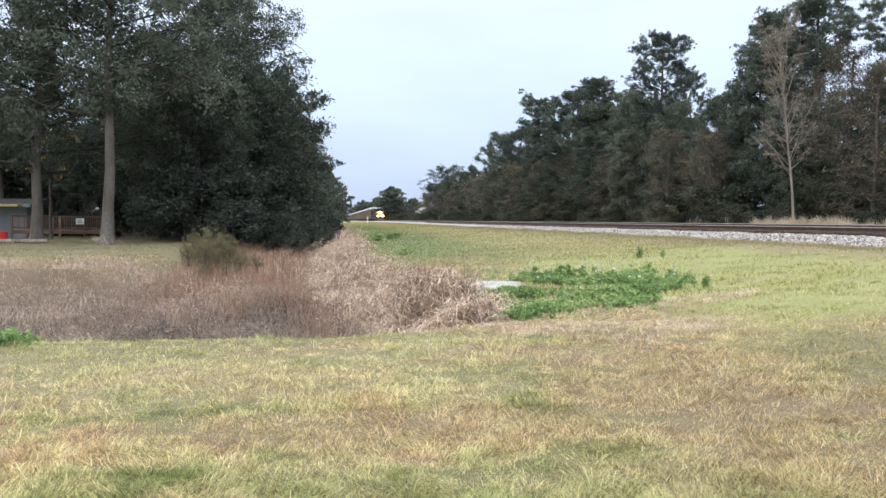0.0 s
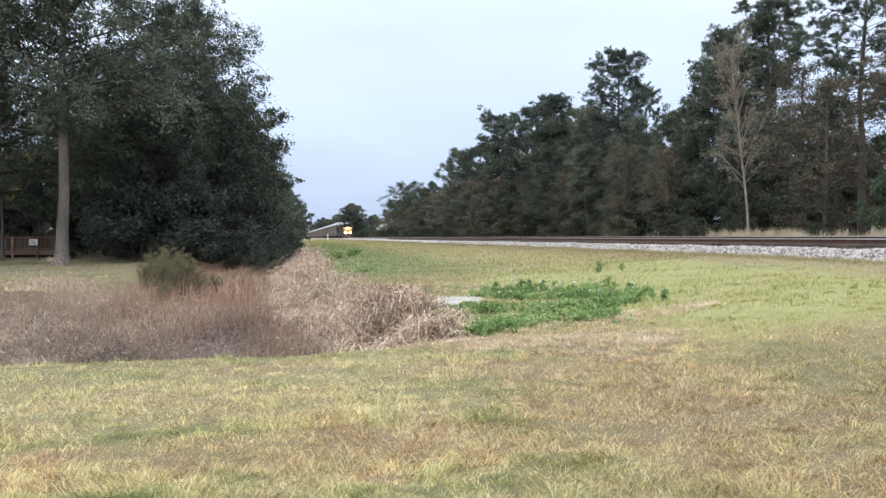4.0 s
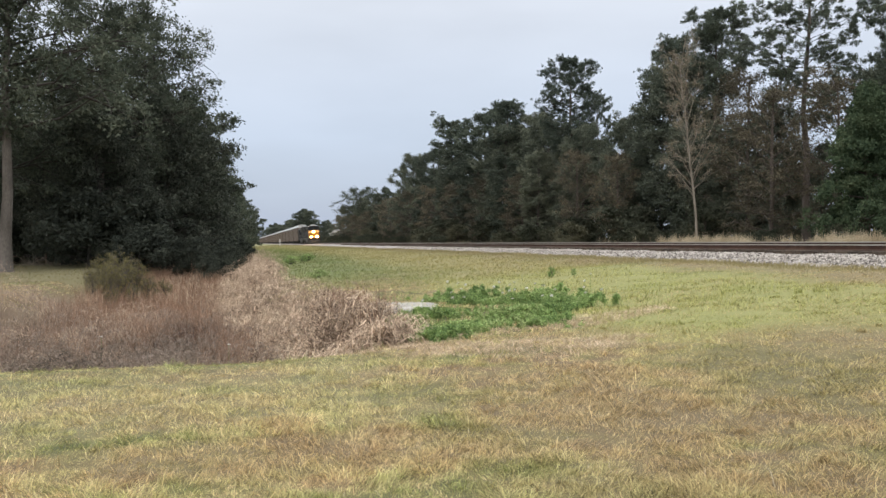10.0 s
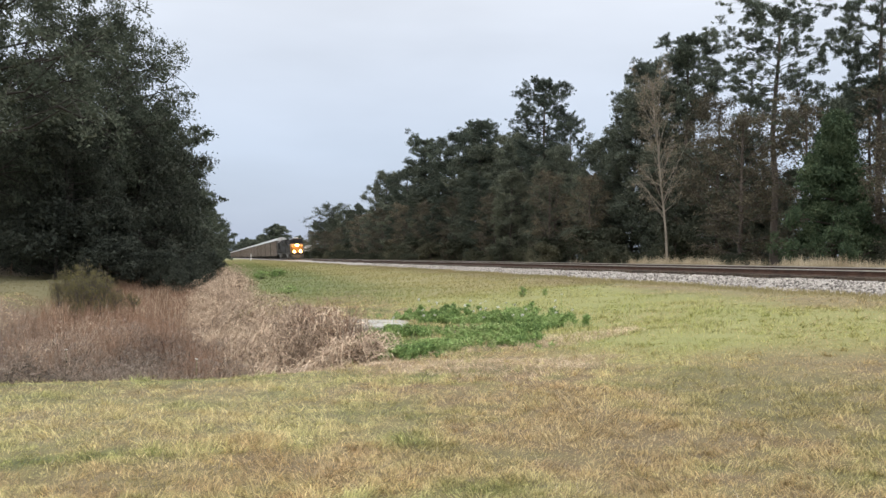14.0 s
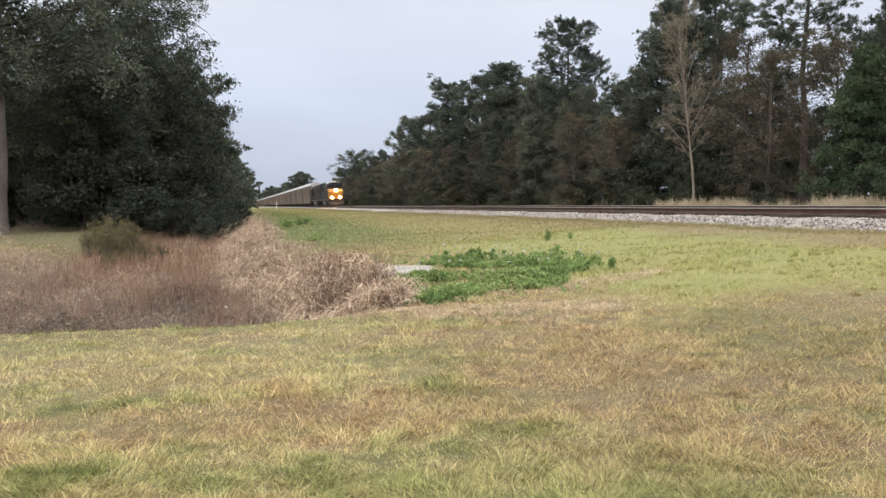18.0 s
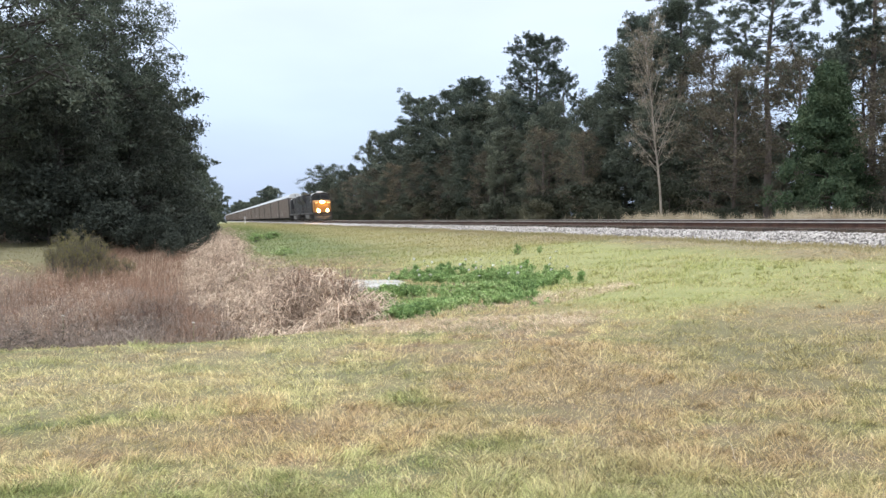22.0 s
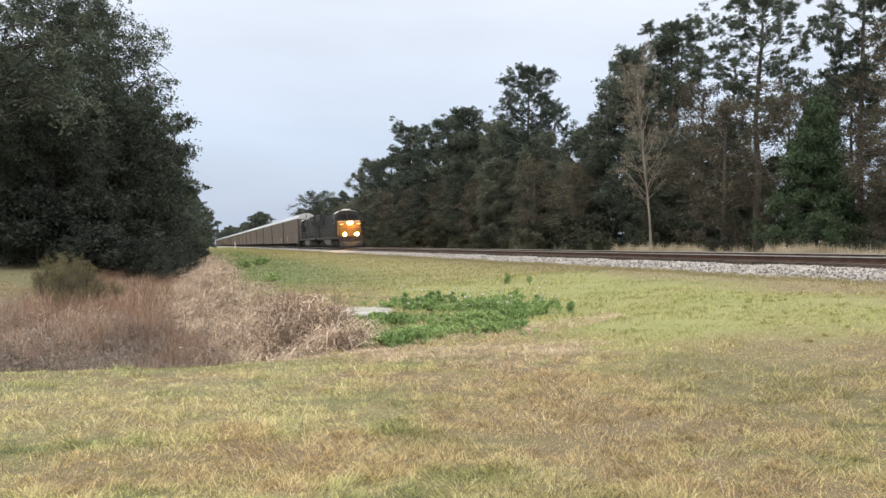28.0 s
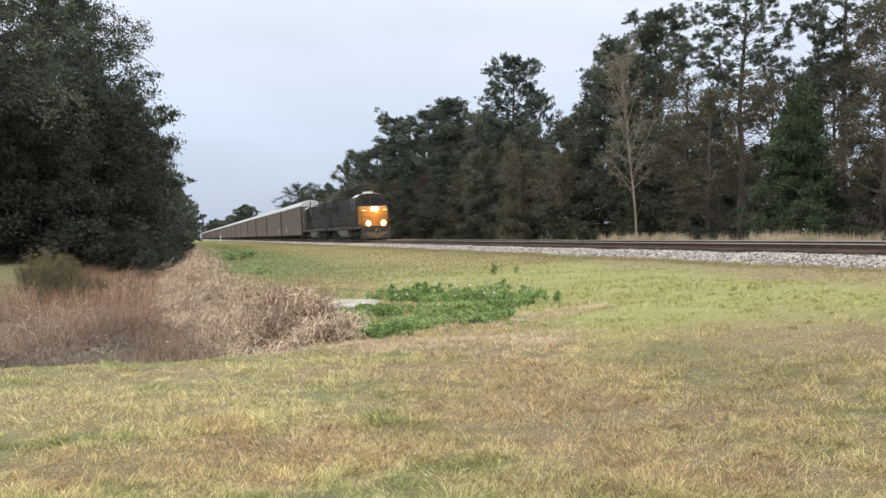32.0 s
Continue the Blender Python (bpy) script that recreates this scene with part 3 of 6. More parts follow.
def grow(g, h, base, spread, limbs, up, trunk_r, top_r=0.15, lean=0.03, sub=3, shape="round", clump=1.0, wiggle=0.5, droop=0.1, along=2, core=0):
    """Trunk, limbs and leaf clumps of a tree of height h. shape: how the limbs' reach goes with height."""
    zs = h * np.array([0, 0.012, 0.04, 0.10, 0.22, 0.36, 0.52, 0.68, 0.84, 1.0])
    bend = np.cumsum(g.normal(0, lean, (10, 2)) * np.gradient(zs)[:, None], axis=0)
    bend -= bend[0]
    trunk = np.column_stack([bend, zs])
    rad = trunk_r * (1 - zs / h) ** 0.8 + top_r * 0.25
    rad[:4] *= np.array([1.85, 1.5, 1.2, 1.06])
    paths = [(trunk, rad)]
    centres, radii = [], []
    for i in range(limbs):
        f = base + (1 - base) * (i + g.random() * 0.8) / limbs
        z = f * h
        q = (f - base) / (1 - base)
        reach = {"round": math.sqrt(max(0.05, 1 - (2 * q - 0.9) ** 2 * 0.85)), "cone": 1.02 - 0.95 * q, "top": 0.55 + 0.45 * math.sin(math.pi * min(1, q * 1.05)),
                 "dome": math.sqrt(max(0.06, 1 - q * q)), "pine": 0.30 + 0.70 * math.sin(math.pi * (0.13 + q * 0.72))}[shape]
        length = spread * reach * g.uniform(0.65, 1.1)
        a = i * 2.4 + g.uniform(-0.5, 0.5)
        o = np.array([np.interp(z, zs, trunk[:, 0]), np.interp(z, zs, trunk[:, 1]), z])
        rise = up * (0.6 + 1.2 * q) * length * g.uniform(0.4, 1.2)
        end = o + np.array([math.cos(a) * length, math.sin(a) * length, rise])
        mid = (o + end) / 2 + g.normal(0, 0.06 * length * wiggle * 2, 3) - np.array([0, 0, 0.06 * length])
        r0 = max(min(0.03, trunk_r * 0.6), np.interp(z, zs, rad) * (0.26 if shape == "pine" else 0.5))
        paths.append((np.array([o, (o + mid) / 2, mid, (mid + end) / 2, end]), np.array([r0, r0 * 0.8, r0 * 0.6, r0 * 0.4, min(0.02, r0 * 0.35)])))
        centres.append(end)
        radii.append(clump * g.uniform(0.6, 1.1) * (0.55 + 0.45 * reach))
        for k in np.linspace(0.25 + 0.25 * g.random(), 0.95, along):
            centres.append(o + (end - o) * k + g.normal(0, 0.10 * length + 0.12, 3) * np.array([1, 1, 0.8]))
            radii.append(clump * g.uniform(0.45, 1.0))
        for j in range(sub):
            k = g.uniform(0.35, 0.95)
            s0 = o + (end - o) * k
            a2 = a + g.uniform(-1.2, 1.2)
            l2 = length * g.uniform(0.25, 0.5)
            e2 = s0 + np.array([math.cos(a2) * l2, math.sin(a2) * l2, l2 * g.uniform(-droop, 0.7)])
            paths.append((np.array([s0, (s0 + e2) / 2 + g.normal(0, 0.05 * l2, 3), e2]), np.array([r0 * 0.4, r0 * 0.25, min(0.015, r0 * 0.2)])))
            centres.append(e2)
            radii.append(clump * g.uniform(0.5, 1.05))
    for k in range(core):       # leaves close round the stem
        z = h * (base + 0.02 + (0.95 - base) * k / core)
        a = k * 2.4
        q = g.uniform(0.5, 1.3)
        centres.append(np.array([np.interp(z, zs, trunk[:, 0]) + math.cos(a) * q, np.interp(z, zs, trunk[:, 1]) + math.sin(a) * q, z]))
        radii.append(clump * g.uniform(0.7, 1.1))
    for k in range(5):
        centres.append(trunk[-1] + g.normal(0, 0.35 * clump, 3) - np.array([0, 0, 0.5 * clump * k]))
        radii.append(clump * g.uniform(0.4, 0.7))
    return paths, centres, radii


def tree_kind(name, label, seed, material, bark, count, size, narrow=0.5, flat=0.75, hollow=0.35, twigs=0, sides=4, category="tree", limb=None, tufts=0, **kw):
    g = np.random.default_rng(seed)
    paths, c, r = grow(g, **kw)
    c, r = np.array(c), np.array(r)
    if tufts:       # needle tufts on the twigs' ends round each clump
        i = g.integers(0, len(c), tufts)
        d = g.normal(0, 1, (tufts, 3))
        d /= np.linalg.norm(d, axis=1)[:, None]
        c2 = c[i] + d * (r[i] * g.uniform(0.5, 1.25, tufts))[:, None] * np.array([1, 1, 0.7])
        for a, e in zip(c[i], c2):
            paths.append((np.array([a, (a + e) / 2 - np.array([0, 0, 0.04]), e]), np.array([0.018, 0.014, 0.008])))
        c, r = np.concatenate([c, c2]), np.concatenate([r * 0.5, g.uniform(0.13, 0.27, tufts)])
    if twigs:
        for i in g.integers(0, len(c), twigs):
            d = g.normal(0, 1, 3) + np.array([0, 0, 0.6])
            e2 = c[i] + d / np.linalg.norm(d) * r[i] * g.uniform(0.7, 1.4)
            paths.append((np.array([c[i], (c[i] + e2) / 2 + g.normal(0, 0.06, 3), e2]), np.array([0.02, 0.014, 0.006]) * min(1.0, kw["trunk_r"] / 0.09)))
    thing = new(name)
    tv, tf = tubes(paths[:1], 12)
    t = new("trunk", mesh_np("trunk", tv, [tf], bark, True))
    t.parent = thing
    tv, tf = tubes(paths[1:], sides)
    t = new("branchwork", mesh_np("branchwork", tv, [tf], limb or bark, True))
    t.parent = thing
    if count:
        lv, lf = leaves(c, r, count, size, g, narrow, flat, hollow, True)
        k = new("crown", mesh_np("crown", lv, [lf], material))
        k.parent = thing
    return tagged(thing, label, category)


KINDS = {}


def plant(kind, x, y, h, turn=0.0, wide=1.0, group=""):
    """Puts a tree of a kind at (x, y), h metres high."""
    thing, h0 = KINDS[kind]
    k = h / h0
    m = Matrix.LocRotScale((x, y, float(height(x, y)) - 0.08), Euler((0, 0, turn)), (k * wide, k * wide, k))
    return tagged(copy_thing(thing, m), group=group)


def add_kind(key, name, label, **kw):
    thing = tree_kind(name, label, **kw)
    KINDS[key] = (thing, kw["h"])
    SPARE.append(thing)


SPARE = []      # the patterns; they are taken away once all is planted

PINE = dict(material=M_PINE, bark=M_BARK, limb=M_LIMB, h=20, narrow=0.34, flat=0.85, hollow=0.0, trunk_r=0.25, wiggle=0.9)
for i, (b, sp, li) in enumerate([(0.46, 3.3, 46), (0.47, 3.4, 44), (0.34, 3.0, 52), (0.52, 3.1, 36)]):
    dense = i in (0, 2)
    add_kind("pine%d" % i, "pine_tree", "tall pine with a bare trunk and open needle crown", seed=20 + i, count=95000, size=0.145, base=b, spread=sp, limbs=li, clump=0.55 if dense else 0.48,
             shape="pine", sub=8 if dense else 10, droop=0.3, along=2 if dense else 1, up=0.4, tufts=1500, sides=3, **PINE)
for i, (b, sp, li) in enumerate([(0.52, 2.9, 50), (0.66, 3.0, 34)]):
    add_kind("crownpine%d" % i, "pine_tree", "tall pine with a full rounded needle crown", seed=26 + i, count=90000, size=0.15, base=b, spread=sp, limbs=li, clump=0.68,
             shape="round", sub=8, droop=0.3, along=2, up=0.5, tufts=1400, sides=3, core=14, **PINE)
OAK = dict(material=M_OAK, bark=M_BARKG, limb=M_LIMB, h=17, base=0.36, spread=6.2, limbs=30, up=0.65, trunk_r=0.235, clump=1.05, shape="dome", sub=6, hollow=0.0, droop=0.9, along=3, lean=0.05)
for i in range(3):
    add_kind("oak%d" % i, "oak_tree", "large dark evergreen oak with a dense spreading crown", seed=40 + i, count=42000, size=0.18, narrow=0.6, core=80, **{**OAK, "sub": 8, "clump": 0.95})
    add_kind("faroak%d" % i, "oak_tree", "dark evergreen oak of the row along the ditch", seed=40 + i, count=16000, size=0.36, narrow=0.6, **{**OAK, "base": 0.08, "up": 0.4, "sub": 3}, sides=4)
add_kind("lowoak", "oak_tree", "dark evergreen oak with limbs drooping over the deck", seed=46, count=46000, size=0.18, narrow=0.6, core=60, **{**OAK, "sub": 8, "clump": 0.95, "base": 0.2, "up": 0.5})
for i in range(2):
    add_kind("laurel%d" % i, "evergreen_tree", "evergreen tree with leaves down to the ground, canopy shade put into its leaf colour", seed=50 + i, material=M_SHADELEAF, bark=M_LIMB, count=34000, size=0.20, narrow=0.6, h=12, core=12,
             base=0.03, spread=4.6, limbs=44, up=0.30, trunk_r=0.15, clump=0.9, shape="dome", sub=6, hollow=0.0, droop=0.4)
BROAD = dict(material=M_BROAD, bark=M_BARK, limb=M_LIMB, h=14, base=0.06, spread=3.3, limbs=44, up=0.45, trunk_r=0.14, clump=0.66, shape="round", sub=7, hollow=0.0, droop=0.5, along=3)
for i in range(4):
    add_kind("broad%d" % i, "broadleaf_tree", "dense dark green broadleaf tree at the wood's edge", seed=60 + i, count=42000, size=0.18, narrow=0.6, **BROAD)
    add_kind("fill%d" % i, "broadleaf_tree", "green broadleaf tree deeper in the wood", seed=64 + i, count=7000, size=0.40, narrow=0.6, **{**BROAD, "limbs": 24, "sub": 3, "clump": 0.85}, sides=3)
    add_kind("far%d" % i, "broadleaf_tree", "hazy green tree of the far woods", seed=68 + i, count=900, size=0.95, narrow=0.7, **{**BROAD, "limbs": 14, "sub": 2, "clump": 1.0}, sides=3)
for i in range(3):
    add_kind("brown%d" % i, "autumn_tree", "thin tree with sparse brown autumn leaves", seed=80 + i, material=M_BROWN, bark=M_BARK, count=11500, size=0.12, narrow=0.6, h=11,
             base=0.06, spread=2.3, limbs=38, up=0.9, trunk_r=0.09, clump=0.7, shape="round", sub=6, twigs=300, hollow=0.0, sides=3, droop=0.4, along=3)
add_kind("dead", "bare_tree", "thin grey tree with upswept branches and withered tan leaves", seed=91, material=M_TAN, bark=M_BARKD, count=9000, size=0.085, h=14, base=0.30, spread=1.8, limbs=44,
         up=2.3, trunk_r=0.055, clump=0.42, shape="dome", sub=9, twigs=900, hollow=0.0, sides=3, along=2)
add_kind("cedar", "evergreen_tree", "bright green bushy evergreen, dense to the ground", seed=95, material=M_CEDAR, bark=M_BARK, count=60000, size=0.16, narrow=0.6, core=16, h=8.5, base=0.03, spread=3.1, limbs=52,
         up=0.3, trunk_r=0.14, clump=0.62, shape="cone", sub=7, droop=0.4)
for i in range(2):
    add_kind("shrub%d" % i, "shrub", "low dark green shrub under the trees", seed=110 + i, material=M_UNDER, bark=M_BARK, count=5000, size=0.22, narrow=0.6, h=3.2, base=0.05, spread=1.9, limbs=12, sides=4,
             up=0.6, trunk_r=0.05, clump=0.75, shape="dome", sub=3, category="shrub", hollow=0.05)
for i in range(2):
    add_kind("shadeshrub%d" % i, "shrub", "evergreen shrub under the trees, their shade put into its leaf colour", seed=114 + i, material=M_SHADELEAF, bark=M_LIMB, count=6000, size=0.2, narrow=0.6, h=3.2, base=0.05, spread=1.9, limbs=16, sides=3,
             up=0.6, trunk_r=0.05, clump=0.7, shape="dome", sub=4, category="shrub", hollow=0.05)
add_kind("olive", "shrub", "olive-green shrub on the ditch bank", seed=120, material=M_OLIVE, bark=M_BARKG, count=6500, size=0.06, narrow=0.3, h=1.6, base=0.03, spread=0.75, limbs=34,
         up=1.7, trunk_r=0.02, clump=0.24, shape="round", sub=6, twigs=700, category="shrub", hollow=0.02)
add_kind("stalks", "dead_weed", "cluster of thin dark dead stalks on the ditch bank", seed=123, material=M_REED2, bark=M_REED2, count=0, size=0.05, h=0.85, base=0.02, spread=0.22, limbs=12,
         up=3.0, trunk_r=0.006, top_r=0.008, clump=0.08, shape="cone", sub=2, category="weed", hollow=0.02, sides=3)
# added tree that carries the lit leaf colour, not a seen autumn tree
add_kind("litleaf", "autumn_tree", "thin tree added beside the deck, its leaf yellow standing in for light shining through", seed=131, material=M_LITLEAF, bark=M_BARK, count=1100, size=0.15, narrow=0.6, h=7, base=0.55, spread=1.6, limbs=16,
         up=0.6, trunk_r=0.07, clump=0.35, shape="round", sub=3, hollow=0.0, sides=4)
add_kind("bramble", "bramble", "low dark brown bramble thicket in the ditch", seed=127, material=M_REED2, bark=M_REED2, count=700, size=0.045, narrow=0.3, h=0.8, base=0.02, spread=0.5, limbs=18,
         up=1.0, trunk_r=0.008, top_r=0.008, clump=0.16, shape="dome", sub=7, category="bramble", hollow=0.02, sides=3, twigs=200)
add_kind("tuft", "weed", "small dark green weed standing in the lawn", seed=121, material=M_WEED, bark=M_BARKG, count=900, size=0.09, h=0.6, base=0.05, spread=0.4, limbs=12,
         up=1.0, trunk_r=0.012, clump=0.16, shape="dome", sub=3, category="weed", hollow=0.02)

# the wood beyond the track: tall pines first, then the broadleaved edge
WOOD = "trees of the wood beyond the track"
for kind, x, y, h, wide in [("crownpine0", 33, 85, 19.2, 0.95), ("pine2", 35.0, 83, 14.8, 0.7), ("crownpine1", 35, 60.8, 17.8, 0.90), ("crownpine0", 36, 69, 17.8, 0.88), ("pine1", 34, 47.9, 17.0, 1.05), ("pine3", 34, 38.9, 16.6, 0.9),
                            ("pine1", 38, 33, 17.5, 1.0), ("pine1", 40, 50, 11.8, 0.75), ("pine0", 43, 29, 17.5, 1.0)]:
    plant(kind, x, y, h, x * 1.7 + y, wide, WOOD)
for kind, x, y, h, wide in [("broad0", 30, 157, 16.2, 1.0), ("crownpine1", 31, 128, 18.6, 1.0), ("crownpine0", 32, 104, 17.8, 1.15), ("broad3", 33, 115, 18.2, 1.0), ("broad0", 33, 93, 14.0, 1.0), ("broad1", 31, 126, 15.0, 1.0), ("broad2", 31.5, 103, 14.5, 1.0),
                            ("broad3", 32, 79, 11.6, 0.9), ("broad1", 32.5, 70, 11.2, 1.0), ("broad2", 34, 63, 14.6, 1.0), ("broad0", 37, 43, 11.0, 1.0), ("broad3", 37.5, 36.5, 10.5, 1.0), ("broad1", 34, 52, 9.2, 1.0),
                            ("broad2", 31, 142, 15.4, 1.0), ("broad3", 30.5, 88, 10.0, 1.0), ("broad1", 30, 98, 10.5, 1.0), ("broad2", 34, 73.5, 10.5, 1.0), ("broad0", 33.5, 66.5, 14.0, 0.9),
                            ("broad1", 35, 100, 15.5, 1.0), ("broad3", 36, 112, 16.0, 1.0), ("broad0", 35, 87, 12.5, 1.0), ("broad2", 33, 122, 15.0, 1.0), ("broad3", 33, 60, 8.8, 1.1), ("broad2", 37, 58, 9.5, 1.1)]:
    plant(kind, x, y, h, x * 2.3 + y, wide, WOOD)
for kind, x, y, h, wide in [("brown0", 29, 44, 8.8, 1.3), ("brown1", 33, 53, 11.6, 1.2), ("brown2", 31, 41, 9.2, 1.2), ("brown1", 33, 34.6, 11.8, 1.3), ("brown0", 34, 31.5, 10, 1.1),
                            ("brown2", 30, 32, 8.0, 1.3), ("brown0", 30, 76, 8.5, 1.2), ("brown1", 29.5, 66, 7.5, 1.2), ("brown2", 29, 106, 8.5, 1.2), ("brown0", 29, 135, 9, 1.3), ("brown1", 28.5, 118, 8.5, 1.3), ("brown2", 28.5, 152, 9.5, 1.4), ("brown0", 28.5, 172, 9, 1.5), ("brown1", 30, 92, 8, 1.3), ("cedar", 28.8, 36.0, 8.0, 0.86), ("brown1", 36.5, 32.5, 11.5, 1.1), ("brown2", 37, 36.5, 11, 1.3), ("brown0", 31, 29.5, 7, 1.3)]:
    plant(kind, x, y, h, x * 3.1 + y, wide, WOOD)
leaning = plant("dead", 26.6, 47.9, 11.6, 1.2, 1.0, WOOD)
foot = leaning.matrix_basis.translation.copy()
leaning.matrix_basis = Matrix.Translation(foot) @ Matrix.Rotation(-0.07, 4, Vector((0.44, 0.9, 0))) @ Matrix.Translation(-foot) @ leaning.matrix_basis
GW = np.random.default_rng(5)
for i in range(120):      # the depth of the wood and its run into the distance
    y = 24 + 250 * (i / 120) ** 1.3
    x = GW.uniform(33, 52) - 3 * (y > 120)
    plant("fill%d" % GW.integers(4), x, y, (GW.uniform(7.5, 11) if y > 62 else GW.uniform(4.5, 7.5)) + 2.5 * (y > 110), GW.uniform(0, 6), GW.uniform(0.9, 1.2), WOOD)
for i in range(60):
    y = 24 + 240 * (i / 60) ** 1.3
    plant("shrub%d" % GW.integers(2), GW.uniform(27, 30.5), y + GW.uniform(-1, 1), GW.uniform(1.6, 3.6) * (0.45 if y < 48 else 1), GW.uniform(0, 6), GW.uniform(0.9, 1.3), "shrubs along the wood")
# far end of the line
for kind, x, y, h, wide in [("oak1", 29.8, 228, 13.8, 1.3), ("fill0", 33, 262, 8, 1.2), ("fill1", 27, 300, 8, 1.3), ("fill2", 31, 330, 9, 1.3), ("fill0", 25.0, 408, 14.0, 1.2), ("fill1", 27.4, 412, 16.0, 1.4), ("fill2", 29.4, 416, 16.0, 1.2), ("fill3", 23.8, 440, 12, 1.5), ("fill1", 28.4, 404, 15.0, 1.3), ("fill2", 22.6, 432, 9, 1.6), ("fill3", 24.0, 422, 11, 1.6), ("fill0", 26.2, 402, 13.5, 1.5), ("fill2", 29.2, 398, 11.0, 1.6), ("fill1", 31.5, 402, 10.0, 1.6),
                            ("brown0", 27, 250, 8, 1.3), ("brown1", 27.5, 225, 7.5, 1.4), ("brown2", 28, 205, 7.5, 1.4)]:
    plant(kind, x, y, h, x, wide, "trees at the far end of the line")
for i in range(40):
    y = 460 + 700 * (i / 40) ** 1.2
    plant("far%d" % (i % 4), GW.uniform(24.5, 34) + 0.012 * (y - 460), y, GW.uniform(10, 14) + 0.008 * (y - 460), i, 1.3, "far woods")
for i in range(14):
    plant("far%d" % (i % 4), 24.5 + 1.9 * i, 445 + GW.uniform(-20, 20), GW.uniform(8, 11), i * 2.2, 1.5, "far woods")
for i in range(24):
    plant("far%d" % (i % 4), 25 + 0.9 * i, 820 + GW.uniform(-60, 60), GW.uniform(13, 18), i * 1.7, 1.5, "far woods")
for i in range(14):
    y = 330 + 60 * i
    plant("far%d" % (i % 4), 5.0 + 0.004 * (y - 330) - GW.uniform(0, 4), y, GW.uniform(10, 14), i, 1.3, "far woods")
for i in range(26):
    plant("far%d" % (i % 4), -60 + i * 6 + GW.uniform(-2, 2), 1300 + GW.uniform(-60, 60), GW.uniform(17, 24), i, 1.6, "far woods")

# the row on the ditch's other bank
ROW = "trees along the ditch"
for kind, x, y, h, wide in [("oak0", -12.5, 51, 19.6, 1.0), ("lowoak", -17.8, 56, 20, 1.0), ("oak2", -9.4, 63, 17.2, 0.9), ("oak1", -7.3, 72, 17.5, 0.95), ("oak0", -13.5, 74, 14.5, 1.1), ("oak2", -27, 76, 15.5, 1.0), ("oak1", -31, 62, 19, 1.0),
                            ("faroak2", -6.2, 86, 16, 0.95), ("faroak0", -5.6, 102, 15, 0.95), ("faroak1", -4.8, 120, 14, 1.0), ("faroak2", -4.6, 142, 14, 1.0), ("faroak0", -3.7, 168, 14, 1.0), ("faroak1", -2.4, 200, 14, 1.0),
                            ("faroak2", -1.2, 240, 14, 1.0), ("faroak0", -0.2, 290, 14, 1.0), ("faroak0", -10.5, 88, 13, 1.0), ("faroak1", -18, 86, 12, 1.1)]:
    plant(kind, x, y, h, x * 1.3 + y, wide, ROW)
for i in range(40):
    y = 56 + 160 * (i / 40) ** 1.2
    plant("shadeshrub%d" % GW.integers(2), -7.2 + 0.035 * (y - 60) + GW.uniform(-2.5, 1.2), y, GW.uniform(2.2, 4.5), GW.uniform(0, 6), GW.uniform(0.9, 1.3), "shrubs under the ditch trees")
for i, (x, y, h) in enumerate([(-9.0, 60, 10), (-10.5, 67, 12), (-7.5, 78, 12), (-13.5, 73, 11), (-14, 82, 13), (-19, 82, 12), (-24, 80, 12), (-5.6, 94, 11), (-4.8, 111, 10), (-4.2, 130, 10), (-11, 96, 12), (-30, 84, 12), (-36, 80, 13), (-15.6, 73, 7), (-18.6, 73.5, 8), (-5.3, 68, 12.6), (-4.9, 80, 12.2)]):
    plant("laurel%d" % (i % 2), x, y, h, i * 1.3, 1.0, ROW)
for i in range(22):
    plant("shadeshrub%d" % GW.integers(2), -9 - i * 1.3 + GW.uniform(-1, 1), 84 + GW.uniform(-4, 8), GW.uniform(3, 6.5), GW.uniform(0, 6), 1.3, "shrubs behind the yard")
for x, y, h in [(-5.7, 36.2, 1.0), (-5.4, 36.8, 1.35), (-5.0, 35.8, 1.15), (-4.7, 36.7, 1.5), (-4.2, 37.4, 1.3), (-3.7, 36.8, 0.95), (-4.7, 33.6, 0.7), (-5.1, 38.2, 1.6), (-3.2, 38, 0.8), (-4.1, 35.2, 0.75)]:
    plant("olive", x, y, h * 0.88, x * 3, 0.95, "shrubs on the ditch bank")
plant("litleaf", -19.3, 63.6, 7.4, 0.7, 1.0, ROW)
for x, y, h in [(-1.9, 52, 1.5), (-1.3, 54, 1.7), (-0.8, 57, 2.0), (-2.6, 57, 2.3), (-0.5, 64, 2.3), (-1.2, 60, 2.2), (-3.8, 58, 2.4), (-0.2, 70, 2.2)]:
    plant("shadeshrub%d" % (int(y) % 2), x, y, h, x * 5, 0.8, "shrubs under the ditch trees")
for x, y, h in [(2.6, 50, 0.42), (4.1, 57, 0.4), (2.8, 34, 0.3), (3.4, 53, 0.35)]:
    plant("tuft", x, y, h, x * 3, 1.4, "weeds in the lawn")
for x, y, h in [(8.6, 23.8, 0.28), (9.2, 23.6, 0.2)]:
    plant("tuft", x, y, h, x * 3, 0.55, "weeds in the lawn")
for i, (x, y) in enumerate([(0.5, 17.7), (0.75, 17.4), (0.3, 17.2), (1.7, 16.3), (2.5, 16.4), (2.62, 16.9), (2.4, 15.9), (-0.6, 18.4), (-2.2, 20.6), (-3.0, 19.5)]):
    plant("stalks", x, y, 0.55 + 0.1 * (i % 4), i * 1.1, 0.8, "dead weeds in the ditch")
